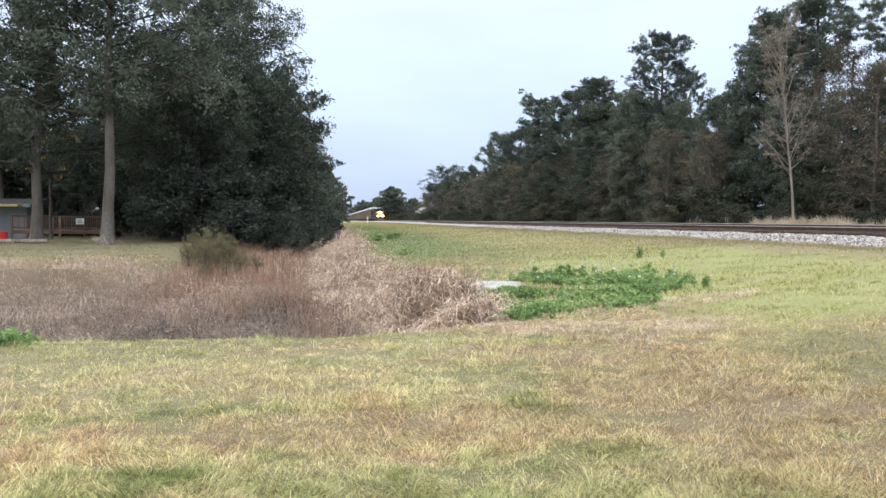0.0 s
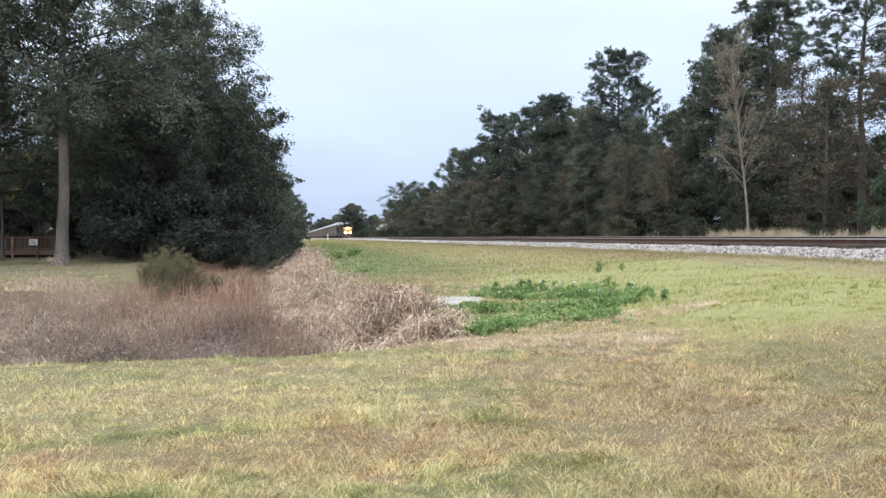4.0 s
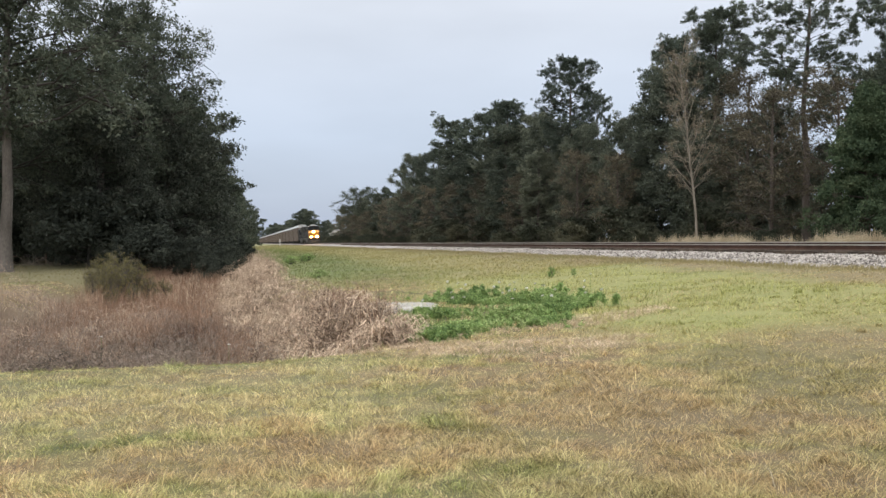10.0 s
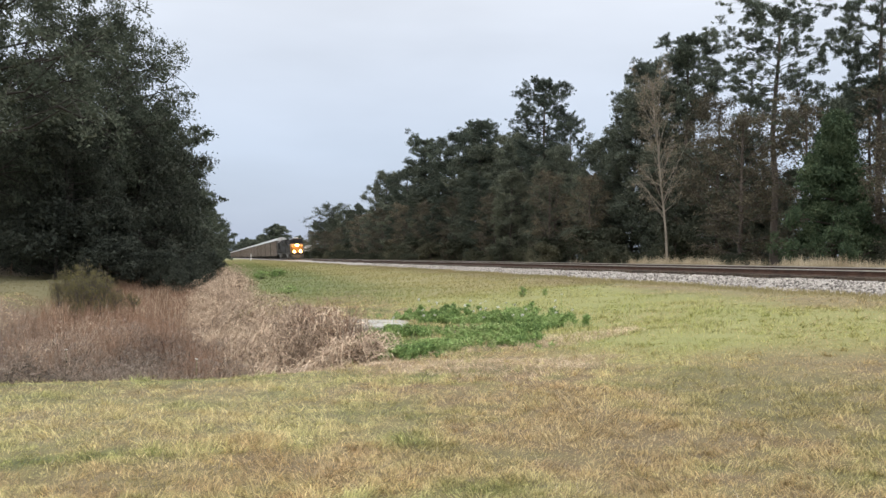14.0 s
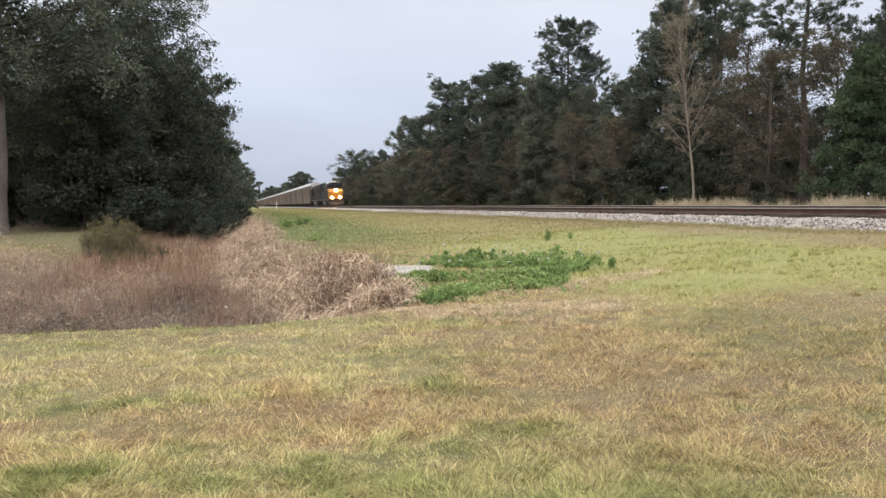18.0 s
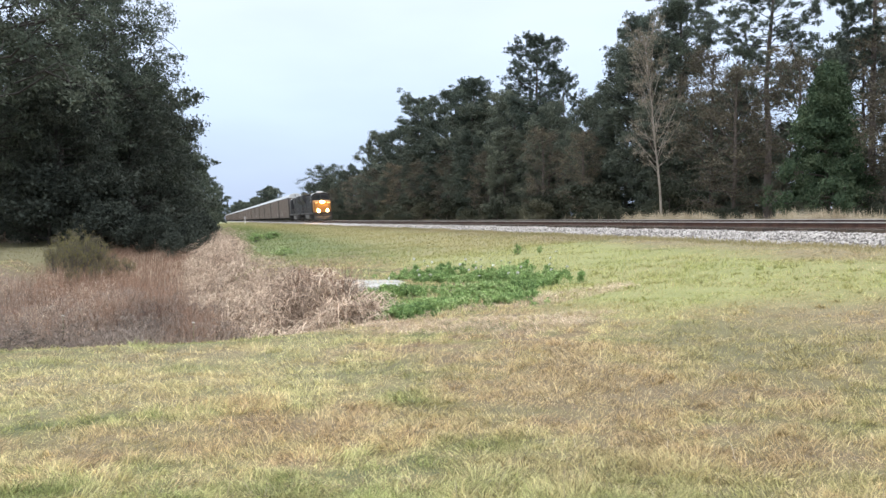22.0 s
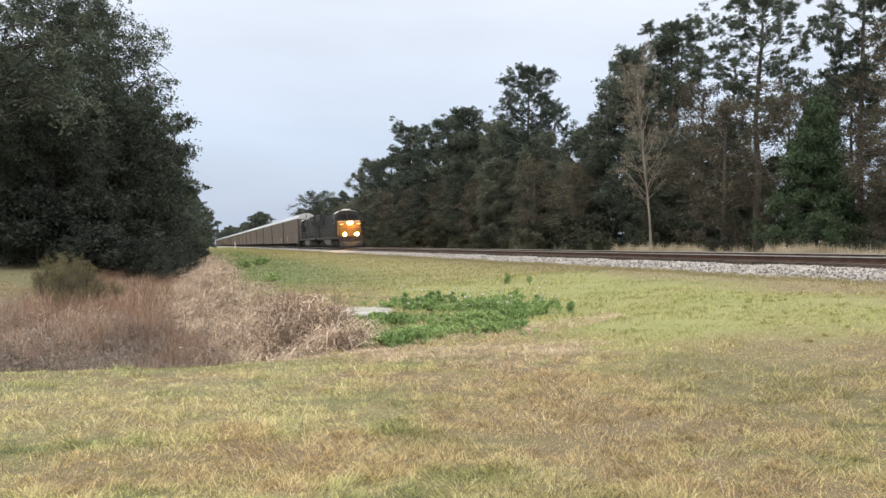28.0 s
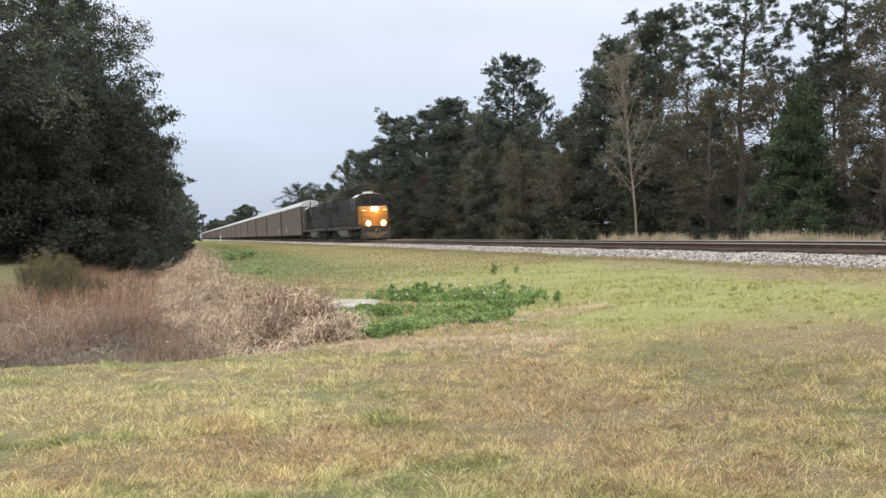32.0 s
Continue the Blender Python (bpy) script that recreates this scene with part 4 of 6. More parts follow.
for i in range(26):
    x, y = (GW.uniform(-3.6, -0.9), GW.uniform(13.0, 14.8)) if i < 14 else (GW.uniform(-11, -1), GW.uniform(13.2, 19))
    plant("bramble", x, y, GW.uniform(0.45, 0.9), i * 1.7, GW.uniform(0.8, 1.3), "brambles in the ditch")
for i in range(60):
    y = 110 + 330 * (i / 60) ** 1.1
    plant("shrub%d" % GW.integers(2), GW.uniform(23.8, 27), y, GW.uniform(1.2, 2.6), GW.uniform(0, 6), GW.uniform(1.0, 1.5), "shrubs along the wood")
for pattern in SPARE:
    for o in (*pattern.children_recursive, pattern):
        bpy.data.objects.remove(o)


# ---------------------------------------------------------------- grass
def lie(x, y, g):
    """The way in which mown grass lies: neighbours lean alike, in swirls a hand or two across."""
    return 3.2 * ripple(x, y, 4.3, 2) + 2.4 * ripple(x, y, 1.4, 5) + 2.2 * ripple(x, y, 13.0, 3) + g.normal(0, 1.05, len(x))


def blades(x, y, z, length, width, g, lean=0.5, tip_drop=0.15, low=0.0):
    n = len(x)
    a = lie(x, y, g) if low else g.uniform(0, 2 * np.pi, n)
    k = low + np.abs(g.normal(0, lean, n))
    length = length / np.sqrt(1 + k * k)
    d = np.column_stack([np.cos(a), np.sin(a)]) * (k * length)[:, None]
    b = g.uniform(0, 2 * np.pi, n)
    w = np.column_stack([np.cos(b), np.sin(b), np.zeros(n)]) * (width / 2)[:, None]
    root = np.column_stack([x, y, z])
    mid = root + np.column_stack([d * 0.4, length * 0.65])
    tip = root + np.column_stack([d, length * (1 - tip_drop * np.abs(g.normal(0, 1, n)).clip(0, 2.5))])
    v = np.stack([root - w, root + w, mid + w * 0.75, mid - w * 0.75, tip], 1).reshape(-1, 3)
    i = 5 * np.arange(n)[:, None]
    return v, np.array([[0, 1, 2, 3]]) + i, np.array([[3, 2, 4]]) + i


def grass_field(name, label, material, x, y, length, width, g, lean=0.5, category="grass", low=0.0):
    v, q, t = blades(x, y, height(x, y) - 0.01, length, width, g, lean, low=low)
    return tagged(new(name, mesh_np(name, v, [q, t], material)), label, category, kind="stuff")


def scatter_mask(n, x0, x1, y0, y1, fn, g):
    x, y = g.uniform(x0, x1, n), g.uniform(y0, y1, n)
    keep = g.random(n) < fn(x, y)
    return x[keep], y[keep]


def short_blades(x, y, z, length, width, lean, g):
    """Single narrow blades for the short lawn."""
    n = len(x)
    a, b = lie(x, y, g), g.uniform(0, 2 * np.pi, n)
    k = 0.7 + np.abs(g.normal(0, lean, n))
    w = np.column_stack([np.cos(b), np.sin(b), np.zeros(n)]) * (width / 2)[:, None]
    root = np.column_stack([x, y, z])
    tip = root + np.column_stack([np.cos(a) * k, np.sin(a) * k, np.ones(n)]) * (length / np.sqrt(1 + k * k))[:, None]
    return np.stack([root - w, root + w, tip], 1).reshape(-1, 3), np.arange(3 * n).reshape(n, 3)


def lawn(name, label, material, x, y, length, width, lean, g, category="grass"):
    v, t = short_blades(x, y, height(x, y) - 0.006, length, width, lean, g)
    return tagged(new(name, mesh_np(name, v, [t], material)), label, category, kind="stuff")


def bare(x, y):
    """Where the turf is worn down to lying straw."""
    a = smooth_step(1.0, 0.5, np.hypot((x - 3.6) / 1.7, (y - 11.1) / 1.2) + 0.3 * ripple(x, y, 2.3))
    b = smooth_step(0.75, 0.25, np.abs(y - 12.9 - 0.3 * (x - 3) - 0.3 * ripple(x, y, 1.9)) + 0.25 * ripple(x, y, 4.1)) * (x > 1.4) * (x < 7.2)
    return np.maximum(a, b)


G1 = np.random.default_rng(11)
# the near lawn, in a fan ahead, thinner with distance
n = 680000
rad = 4.2 + 34 * G1.random(n) ** 1.9
ang = np.radians(G1.uniform(-30, 47, n))
lx, ly = rad * np.sin(ang), rad * np.cos(ang)
clumped = 0.3 + 0.7 * smooth_step(-0.3, 0.4, 0.5 * ripple(lx, ly, 3.3, 1) + 0.6 * ripple(lx, ly, 9.0, 4) + 0.6 * ripple(lx, ly, 25.0, 2))
ok = (ditch_mask(lx, ly) < 0.35) & (lx < 14.9) & (G1.random(n) < np.maximum(clumped, smooth_step(9, 16, rad)) * (1 - 0.85 * bare(lx, ly)))
lx, ly, rad = lx[ok], ly[ok], rad[ok]
tuft = 0.85 + 0.4 * ripple(lx, ly, 1.6) + 0.5 * ripple(lx, ly, 5, 5) + 0.4 * ripple(lx, ly, 13, 2)
tall = 0.055 * tuft.clip(0.2, 2.4) * G1.uniform(0.5, 1.5, len(lx))
wide = G1.uniform(0.0024, 0.0046, len(lx)) * (1 + rad / 11)
k = rad > 10.5
lawn("lawn_grass", "short mown grass, patchy green, straw and brown", M_GRASS, lx[k], ly[k], tall[k], wide[k], 1.8, G1)
k = ~k
grass_field("lawn_grass", "short mown grass with bent blades, patchy green, straw and brown", M_GRASS, lx[k], ly[k], tall[k] * 1.55, wide[k], G1, 1.5, low=0.9)
# the short under-layer between the tufts
n = 190000
rad = 4.2 + 10 * G1.random(n) ** 1.4
ang = np.radians(G1.uniform(-30, 47, n))
lx, ly = rad * np.sin(ang), rad * np.cos(ang)
ok = (ditch_mask(lx, ly) < 0.35) & (bare(lx, ly) < 0.5)
lx, ly, rad = lx[ok], ly[ok], rad[ok]
lawn("short_grass", "close-cut grass between the tufts of the lawn", M_GRASS, lx, ly, G1.uniform(0.016, 0.045, len(lx)), G1.uniform(0.002, 0.0042, len(lx)) * (1 + rad / 11), 1.4, G1)
# and round the place where one stands
n = 70000
rad, ang = 0.4 + 6.5 * np.sqrt(G1.random(n)), G1.uniform(0, 2 * np.pi, n)
lx, ly = rad * np.sin(ang), rad * np.cos(ang)
ok = (ly < 3.6) | (np.abs(np.arctan2(lx, ly)) > 0.7)
lx, ly = lx[ok], ly[ok]
lawn("lawn_grass", "short mown grass, patchy green and straw", M_GRASS, lx, ly, G1.uniform(0.025, 0.07, len(lx)), G1.uniform(0.004, 0.007, len(lx)), 1.8, G1)
# a few long pale stems stand out of it
n = 1600
rad = 4.2 + 14 * G1.random(n) ** 1.6
ang = np.radians(G1.uniform(-38, 50, n))
lx, ly = rad * np.sin(ang), rad * np.cos(ang)
ok = ditch_mask(lx, ly) < 0.35
lx, ly = lx[ok], ly[ok]
grass_field("seed_stems", "long pale dry stems standing out of the lawn", M_STRAW, lx, ly, G1.uniform(0.05, 0.2, len(lx)), G1.uniform(0.003, 0.006, len(lx)), G1, 2.0)
# tufts that the mower left standing
n = 1500
rad = 4.2 + 16 * G1.random(n) ** 1.5
ang = np.radians(G1.uniform(-30, 47, n))
size = G1.uniform(0.03, 0.10, n)
lx = ((rad * np.sin(ang))[:, None] + G1.normal(0, 1, (n, 42)) * size[:, None]).ravel()
ly = ((rad * np.cos(ang))[:, None] + G1.normal(0, 1, (n, 42)) * size[:, None]).ravel()
lh = (G1.uniform(0.04, 0.11, n)[:, None] * G1.uniform(0.6, 1.2, (n, 42))).ravel()
ok = (ditch_mask(lx, ly) < 0.35) & (lx < 14.9)
lx, ly, lh = lx[ok], ly[ok], lh[ok]
grass_field("grass_tufts", "longer tufts of green and yellow grass in the lawn", M_GRASS, lx, ly, lh * 1.3, G1.uniform(0.003, 0.005, len(lx)) * (1 + np.hypot(lx, ly) / 14), G1, 1.2, low=0.6)
# matted straw left by the mower
n = 330000
rad = 4.2 + 18 * G1.random(n) ** 1.5
ang = np.radians(G1.uniform(-38, 50, n))
lx, ly = rad * np.sin(ang), rad * np.cos(ang)
ok = (ditch_mask(lx, ly) < 0.35) & (G1.random(n) < 0.45 + 0.55 * smooth_step(0.0, 0.6, ripple(lx, ly, 1.1, 4) + 0.6 * ripple(lx, ly, 3.1, 1)))
lx, ly, rad = lx[ok], ly[ok], rad[ok]
lawn("thatch", "flattened dry straw lying among the lawn grass", M_THATCH, lx, ly, G1.uniform(0.02, 0.075, len(lx)), G1.uniform(0.003, 0.006, len(lx)) * (1 + rad / 14), 3.5, G1, "dry grass")
mx_, my_ = scatter_mask(100000, 1.4, 7.2, 9.2, 15.2, bare, G1)
lawn("matted_straw", "bare patch of flattened pinkish straw", M_PALE, mx_, my_, G1.uniform(0.04, 0.12, len(mx_)), G1.uniform(0.005, 0.010, len(mx_)), 3.2, G1, "dry grass")
fx, fy = scatter_mask(110000, 0.5, 15.2, 26, 110, lambda x, y: np.clip(1.2 - y / 120, 0.1, 1) * (ditch_mask(x, y) < 0.3), G1)
grass_field("field_grass", "rougher grass of the field along the track", M_FIELD, fx, fy, G1.uniform(0.05, 0.13, len(fx)), G1.uniform(0.02, 0.045, len(fx)), G1, 1.8)
fx, fy = scatter_mask(50000, 0.5, 15.2, 100, 330, lambda x, y: np.clip(1.3 - y / 330, 0.2, 1) * (ditch_mask(x, y) < 0.3), G1)
grass_field("far_field_grass", "far grass of the field along the track", M_FIELD, fx, fy, G1.uniform(0.08, 0.2, len(fx)), G1.uniform(0.06, 0.13, len(fx)), G1, 1.0)
vx, vy = scatter_mask(30000, 13.2, 15.0, 12, 90, lambda x, y: smooth_step(13.0, 14.0, x) * smooth_step(15.0, 14.5, x + 0.2 * ripple(x, y, 1.1)), G1)
grass_field("verge_grass", "olive-brown rough grass at the edge of the stones", M_FIELD, vx, vy, G1.uniform(0.05, 0.16, len(vx)), G1.uniform(0.01, 0.025, len(vx)), G1, 0.6)


def weed_patch(x, y):
    c = smooth_step(0.25, 0.85, 1.42 - np.minimum(np.hypot((x - 4.9 - 0.12 * (y - 17.0)) / 2.25, (y - 16.9) / 3.9), np.hypot((x - 2.9) / 1.5, (y - 14.3) / 1.9)) + 0.42 * ripple(x, y, 1.4, 1) + 0.35 * ripple(x, y, 3.7, 2))
    gaps = 1 - 0.9 * smooth_step(0.1, 0.5, ripple(x, y, 2.3, 5) + 0.6 * ripple(x, y, 6.0, 1))
    gaps = gaps * smooth_step(0.6, 1.1, np.hypot((x - 3.3) / 1.05, (y - 18.7) / 2.1) + 0.15 * ripple(x, y, 5.0))
    gaps = gaps * (0.12 + 0.88 * smooth_step(0.5, 1.1, np.hypot((x - 4.5) / 1.0, (y - 17.2) / 2.2) + 0.3 * ripple(x, y, 4.0, 3)))      # a thin grassy strip parts the patch
    return c * gaps * smooth_step(21.3, 19.6, y + 0.4 * ripple(x, y, 2.1, 4)) * (ditch_mask(x, y) < 0.45) * smooth_step(12.3, 13.4, y - 0.3 * (x - 3) - 0.3 * ripple(x, y, 2.3))


wx, wy = scatter_mask(26000, 0, 13, 12.5, 29, weed_patch, G1)
wh = (0.7 + 0.9 * ripple(wx, wy, 1.9) + 0.5 * ripple(wx, wy, 4.7)).clip(0.1, 1.7) * (0.15 + 0.06 * smooth_step(4.6, 6.2, wx))
wc = np.column_stack([wx, wy, height(wx, wy) + wh * G1.random(len(wx))])
wv, wf = leaves(wc, np.full(len(wc), 0.07), 110000, 0.05, G1, 0.5, 0.9, 0.0)
tagged(new("weeds", mesh_np("weeds", wv, [wf], M_WEED)), "patch of lush leafy green weeds in the lawn", "weeds", kind="stuff")
wx, wy = scatter_mask(50000, 0, 13, 12.5, 29, lambda x, y: np.sqrt(weed_patch(x, y)), G1)
grass_field("weed_stems", "green stems among the weeds", M_WEED, wx, wy, G1.uniform(0.06, 0.24, len(wx)) * (1 + 0.5 * smooth_step(4.6, 6.2, wx)), G1.uniform(0.004, 0.009, len(wx)), G1, 0.9, "weeds")
wx, wy = scatter_mask(26000, 0.5, 11, 12.5, 27, lambda x, y: smooth_step(0.4, -0.2, weed_patch(x, y)) * (ditch_mask(x, y) < 0.4) * smooth_step(-0.3, 0.4, ripple(x, y, 3.1, 2)), G1)
grass_field("rank_grass", "longer pale green grass round the weeds", M_GRASS, wx, wy, G1.uniform(0.06, 0.17, len(wx)), G1.uniform(0.006, 0.012, len(wx)), G1, 1.3)
wx, wy = scatter_mask(6000, -8.5, -2.6, 10.9, 12.7, lambda x, y: smooth_step(0.1, 0.7, ripple(x, y, 1.3, 2) + 0.5 - 0.9 * smooth_step(-4.0, -3.0, x)), G1)
wc = np.column_stack([wx, wy, height(wx, wy) + 0.15 * G1.random(len(wx))])
wv, wf = leaves(wc, np.full(len(wc), 0.05), 14000, 0.06, G1, 0.55, 0.8, 0.0)
tagged(new("weeds", mesh_np("edge_weeds", wv, [wf], M_WEED)), "leafy green weeds at the lip of the ditch", "weeds", kind="stuff")

bx_, by_ = scatter_mask(2600, 2.2, 4.4, 16.5, 21, lambda x, y: smooth_step(-0.3, 0.6, ripple(x, y, 4.3, 2)), G1)
lawn("sand_grass", "sparse grass coming through the sand", M_WEED, bx_, by_, G1.uniform(0.06, 0.16, len(bx_)), G1.uniform(0.006, 0.014, len(bx_)), 1.2, G1)
# dry brush dumped at the lip of the ditch
for i in range(5):
    n = 26
    x, y = -3.9 + 0.55 * i, 12.5 + 0.2 * (i % 2)
    a, q = G1.uniform(0, 6.28, n), G1.uniform(0.25, 0.7, n)
    p0 = np.column_stack([x + G1.normal(0, 0.25, n), y + G1.normal(0, 0.2, n), np.zeros(n)])
    p1 = p0 + np.column_stack([np.cos(a) * q, np.sin(a) * q * 0.6, G1.uniform(-0.02, 0.22, n)])
    for p in (p0, p1):
        p[:, 2] += height(p[:, 0], p[:, 1]) + 0.05
    mid = (p0 + p1) / 2 + G1.normal(0, 0.04, (n, 3))
    tv, tf = tubes([(np.array([u, m_, w_]), np.array([0.009, 0.007, 0.003])) for u, m_, w_ in zip(p0, mid, p1)], 4)
    tagged(new("brush_pile", mesh_np("brush_pile", tv, [tf], M_BARKP)), "small heap of dry grey twigs at the ditch edge", "brush", kind="stuff")

# white flowers on stalks
flower_me, stalk_me = None, None
for i in range(185):
    if i < 180:
        x, y = G1.uniform(3.0, 9.5), G1.uniform(14.5, 26)
        if weed_patch(np.array(x), np.array(y)) < 0.2:
            continue
    else:
        x, y = G1.uniform(-6, 0), G1.uniform(12.5, 19)
    h = G1.uniform(0.22, 0.52) if i < 180 else G1.uniform(0.5, 0.9)
    fl = tagged(new("flower"), "small white flower on a thin green stalk", "flower", "white flowers")
    if flower_me is None:
        bm = bmesh.new()
        for k in range(6):
            a = k * 1.0472
            c = Vector((math.cos(a), math.sin(a), 0))
            s_ = Vector((-c.y, c.x, 0))
            q = [bm.verts.new(p) for p in ((0, 0, 0), c * 0.02 + s_ * 0.012 + Vector((0, 0, 0.006)), c * 0.038 + Vector((0, 0, 0.002)), c * 0.02 - s_ * 0.012 + Vector((0, 0, 0.006)))]
            bm.faces.new(q)
        bmesh.ops.solidify(bm, geom=bm.faces[:], thickness=0.003)
        p = part("petals", bm, M_PETAL, fl)
        flower_me = p.data
        st_ = part("stalk", rod(bmesh.new(), (0, 0, -1), (0, 0, 0), 0.003, 5), M_WEED, fl)
        stalk_me = st_.data
    else:
        p, st_ = new("petals", flower_me), new("stalk", stalk_me)
        p.parent = st_.parent = fl
    st_.matrix_basis = Matrix.LocRotScale((0, 0, h), None, (1, 1, h))
    p.matrix_basis = pose(0, 0, h, G1.uniform(20, 70), 0, G1.uniform(140, 220))
    fl.matrix_basis = pose(x, y, float(height(x, y)))

# a washed-out patch of pale sand by the weeds
sa = np.linspace(0, 2 * np.pi, 24, endpoint=False)
sr = np.array([0.25, 0.55, 0.8, 1.0])
SX = 3.3 + 0.95 * sr[:, None] * (np.cos(sa) * (1 + 0.25 * np.sin(3 * sa)))[None]
SY = 18.8 + 1.9 * sr[:, None] * (np.sin(sa) * (1 + 0.2 * np.cos(2 * sa + 1)))[None]
SZ = height(SX, SY) + np.array([0.04, 0.035, 0.03, -0.03])[:, None] + G1.uniform(-0.01, 0.01, SX.shape)
si = np.arange(SX.size).reshape(SX.shape)
s2 = np.roll(si, -1, axis=1)
sand = new("sand_patch", mesh_np("sand_patch", np.stack([SX, SY, SZ], -1).reshape(-1, 3), [np.stack([si[:-1], s2[:-1], s2[1:], si[1:]], -1).reshape(-1, 4), si[0][None, ::-1]], M_SAND))
tagged(sand, "bare patch of pale sand beside the weeds", "sand", kind="structure")


def deep(x, y):
    """Reeds grow tall low in the ditch, short on its banks."""
    return 0.35 + 0.65 * smooth_step(0.3, 0.95, ditch_mask(x, y))


channel = lambda x, y: smooth_step(-1.7, -2.5, x - (2.6 - 1.6 * smooth_step(15, 30, y)))       # 1 on the ditch's floor and far side, 0 on the near bank
lump_of = lambda x, y: (0.9 + 0.5 * ripple(x, y, 0.9) + 0.45 * ripple(x, y, 2.7, 3) + 0.25 * ripple(x, y, 6.1, 1)).clip(0.15, 2)
rx, ry = scatter_mask(90000, -24, 5, 11, 40, lambda x, y: smooth_step(0.08, 0.5, ditch_mask(x - 0.9, y + 0.3)) * (0.35 + 0.65 * (y < 28)) * smooth_step(-0.25, 0.35, ripple(x, y, 1.7, 3) + 0.6 * ripple(x, y, 4.9, 1)) * (0.08 + 0.92 * channel(x, y)), G1)
grass_field("dry_reeds", "tangled dry tan grass filling the ditch", M_REED, rx, ry, G1.uniform(0.2, 0.8, len(rx)) * lump_of(rx, ry) * deep(rx, ry),
            G1.uniform(0.004, 0.009, len(rx)), G1, 1.5, "dry grass")
rx, ry = scatter_mask(80000, -24, 4, 11, 30, lambda x, y: smooth_step(0.05, 0.4, ditch_mask(x - 0.5, y + 0.3)) * (0.2 + 0.8 * channel(x, y)), G1)
grass_field("fallen_reeds", "dry tan grass fallen over in mats on the ditch bank", M_REED, rx, ry, G1.uniform(0.05, 0.26, len(rx)) * lump_of(rx, ry), G1.uniform(0.005, 0.011, len(rx)), G1, 2.6, "dry grass")
# dead stems on the matted bank; their dark colour also stands in for shaded hollows
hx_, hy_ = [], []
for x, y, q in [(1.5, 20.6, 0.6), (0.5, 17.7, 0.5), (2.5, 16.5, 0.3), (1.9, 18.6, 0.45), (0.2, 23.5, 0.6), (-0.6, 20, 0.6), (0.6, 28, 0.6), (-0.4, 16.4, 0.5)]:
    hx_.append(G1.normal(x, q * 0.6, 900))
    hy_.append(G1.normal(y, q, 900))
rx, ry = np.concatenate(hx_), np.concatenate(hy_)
grass_field("dead_stems", "dark dead stems on the straw bank, also standing in for shaded hollows", M_REED2, rx, ry, G1.uniform(0.12, 0.55, len(rx)), G1.uniform(0.004, 0.009, len(rx)), G1, 1.3, "dry grass")
# arching dead stems tangled over the bank
for x, y, q, k in [(1.7, 18.4, 0.8, 420), (1.5, 18.0, 0.5, 320), (0.9, 16.6, 0.6, 260), (2.5, 17.8, 0.5, 240), (0.5, 19.5, 0.7, 260), (2.2, 20.3, 0.7, 240), (2.2, 15.6, 0.4, 120)]:
    rx, ry = G1.normal(x, q * 0.55, k), G1.normal(y, q, k)
    grass_field("tangled_stems", "arching brown dead stems tangled over the straw", M_RUSSET if k != 320 else M_REED2, rx, ry, G1.uniform(0.3, 0.85, k), G1.uniform(0.008, 0.018, k), G1, 2.0, "dry grass")
# tussocks of matted straw, their blades hanging outwards
def tussocks(name, label, material, tx, ty, low, high, m, g, strand=(0.002, 0.0045)):
    n = len(tx)
    tR = g.uniform(0.25, 0.7, n) * (1 + ty / 60)
    tH = tR * g.uniform(low, high, n)
    a = g.uniform(0, 2 * np.pi, (n, m))
    r = np.sqrt(g.random((n, m))) * tR[:, None]
    px, py = (tx[:, None] + np.cos(a) * r).ravel(), (ty[:, None] + np.sin(a) * r).ravel()
    dome = (tH[:, None] * (1 - (r / tR[:, None]) ** 2)).ravel()
    d = (a + g.normal(0, 0.9, (n, m))).ravel()
    L = g.uniform(0.10, 0.36, n * m) * (1.0 if strand[1] < 0.005 else 1.2)
    root = np.column_stack([px, py, height(px, py) + dome])
    mid = root + np.column_stack([np.cos(d) * L * 0.5, np.sin(d) * L * 0.5, L * g.uniform(0.0, 0.32, n * m)])
    ex, ey = px + np.cos(d) * L, py + np.sin(d) * L
    tip = np.column_stack([ex, ey, np.maximum(height(ex, ey), root[:, 2] - L * g.uniform(-0.15, 0.7, n * m))])
    w = np.column_stack([-np.sin(d), np.cos(d), g.uniform(-0.5, 0.5, n * m)]) * g.uniform(*strand, n * m)[:, None]
    v = np.stack([root - w, root + w, mid + w, mid - w, tip], 1).reshape(-1, 3)
    k = 5 * np.arange(n * m)[:, None]
    tagged(new(name, mesh_np(name, v, [np.array([[0, 1, 2, 3]]) + k, np.array([[3, 2, 4]]) + k], material)), label, "dry grass", kind="stuff")


ty = 13.2 + 46 * G1.random(430) ** 1.9
tx = 2.6 - 1.6 * smooth_step(15, 30, ty) - 1.9 * G1.random(430) + 0.2
ok = ditch_mask(tx, ty) > 0.12
tussocks("straw_tussocks", "tussocks of matted pinkish straw on the ditch bank", M_MAT, tx[ok], ty[ok], 0.35, 1.0, 190, G1, (0.0025, 0.0085))
tx, ty = scatter_mask(520, -13, 0.5, 13, 25, lambda x, y: channel(x, y) * (ditch_mask(x, y) > 0.15), G1)
tussocks("grey_tussocks", "tangled grey-brown dead grass in the ditch", M_REED2, tx, ty, 0.5, 1.3, 150, G1)
tx, ty = scatter_mask(340, -16, -2.5, 13, 30, lambda x, y: channel(x, y) * (ditch_mask(x, y) > 0.1), G1)
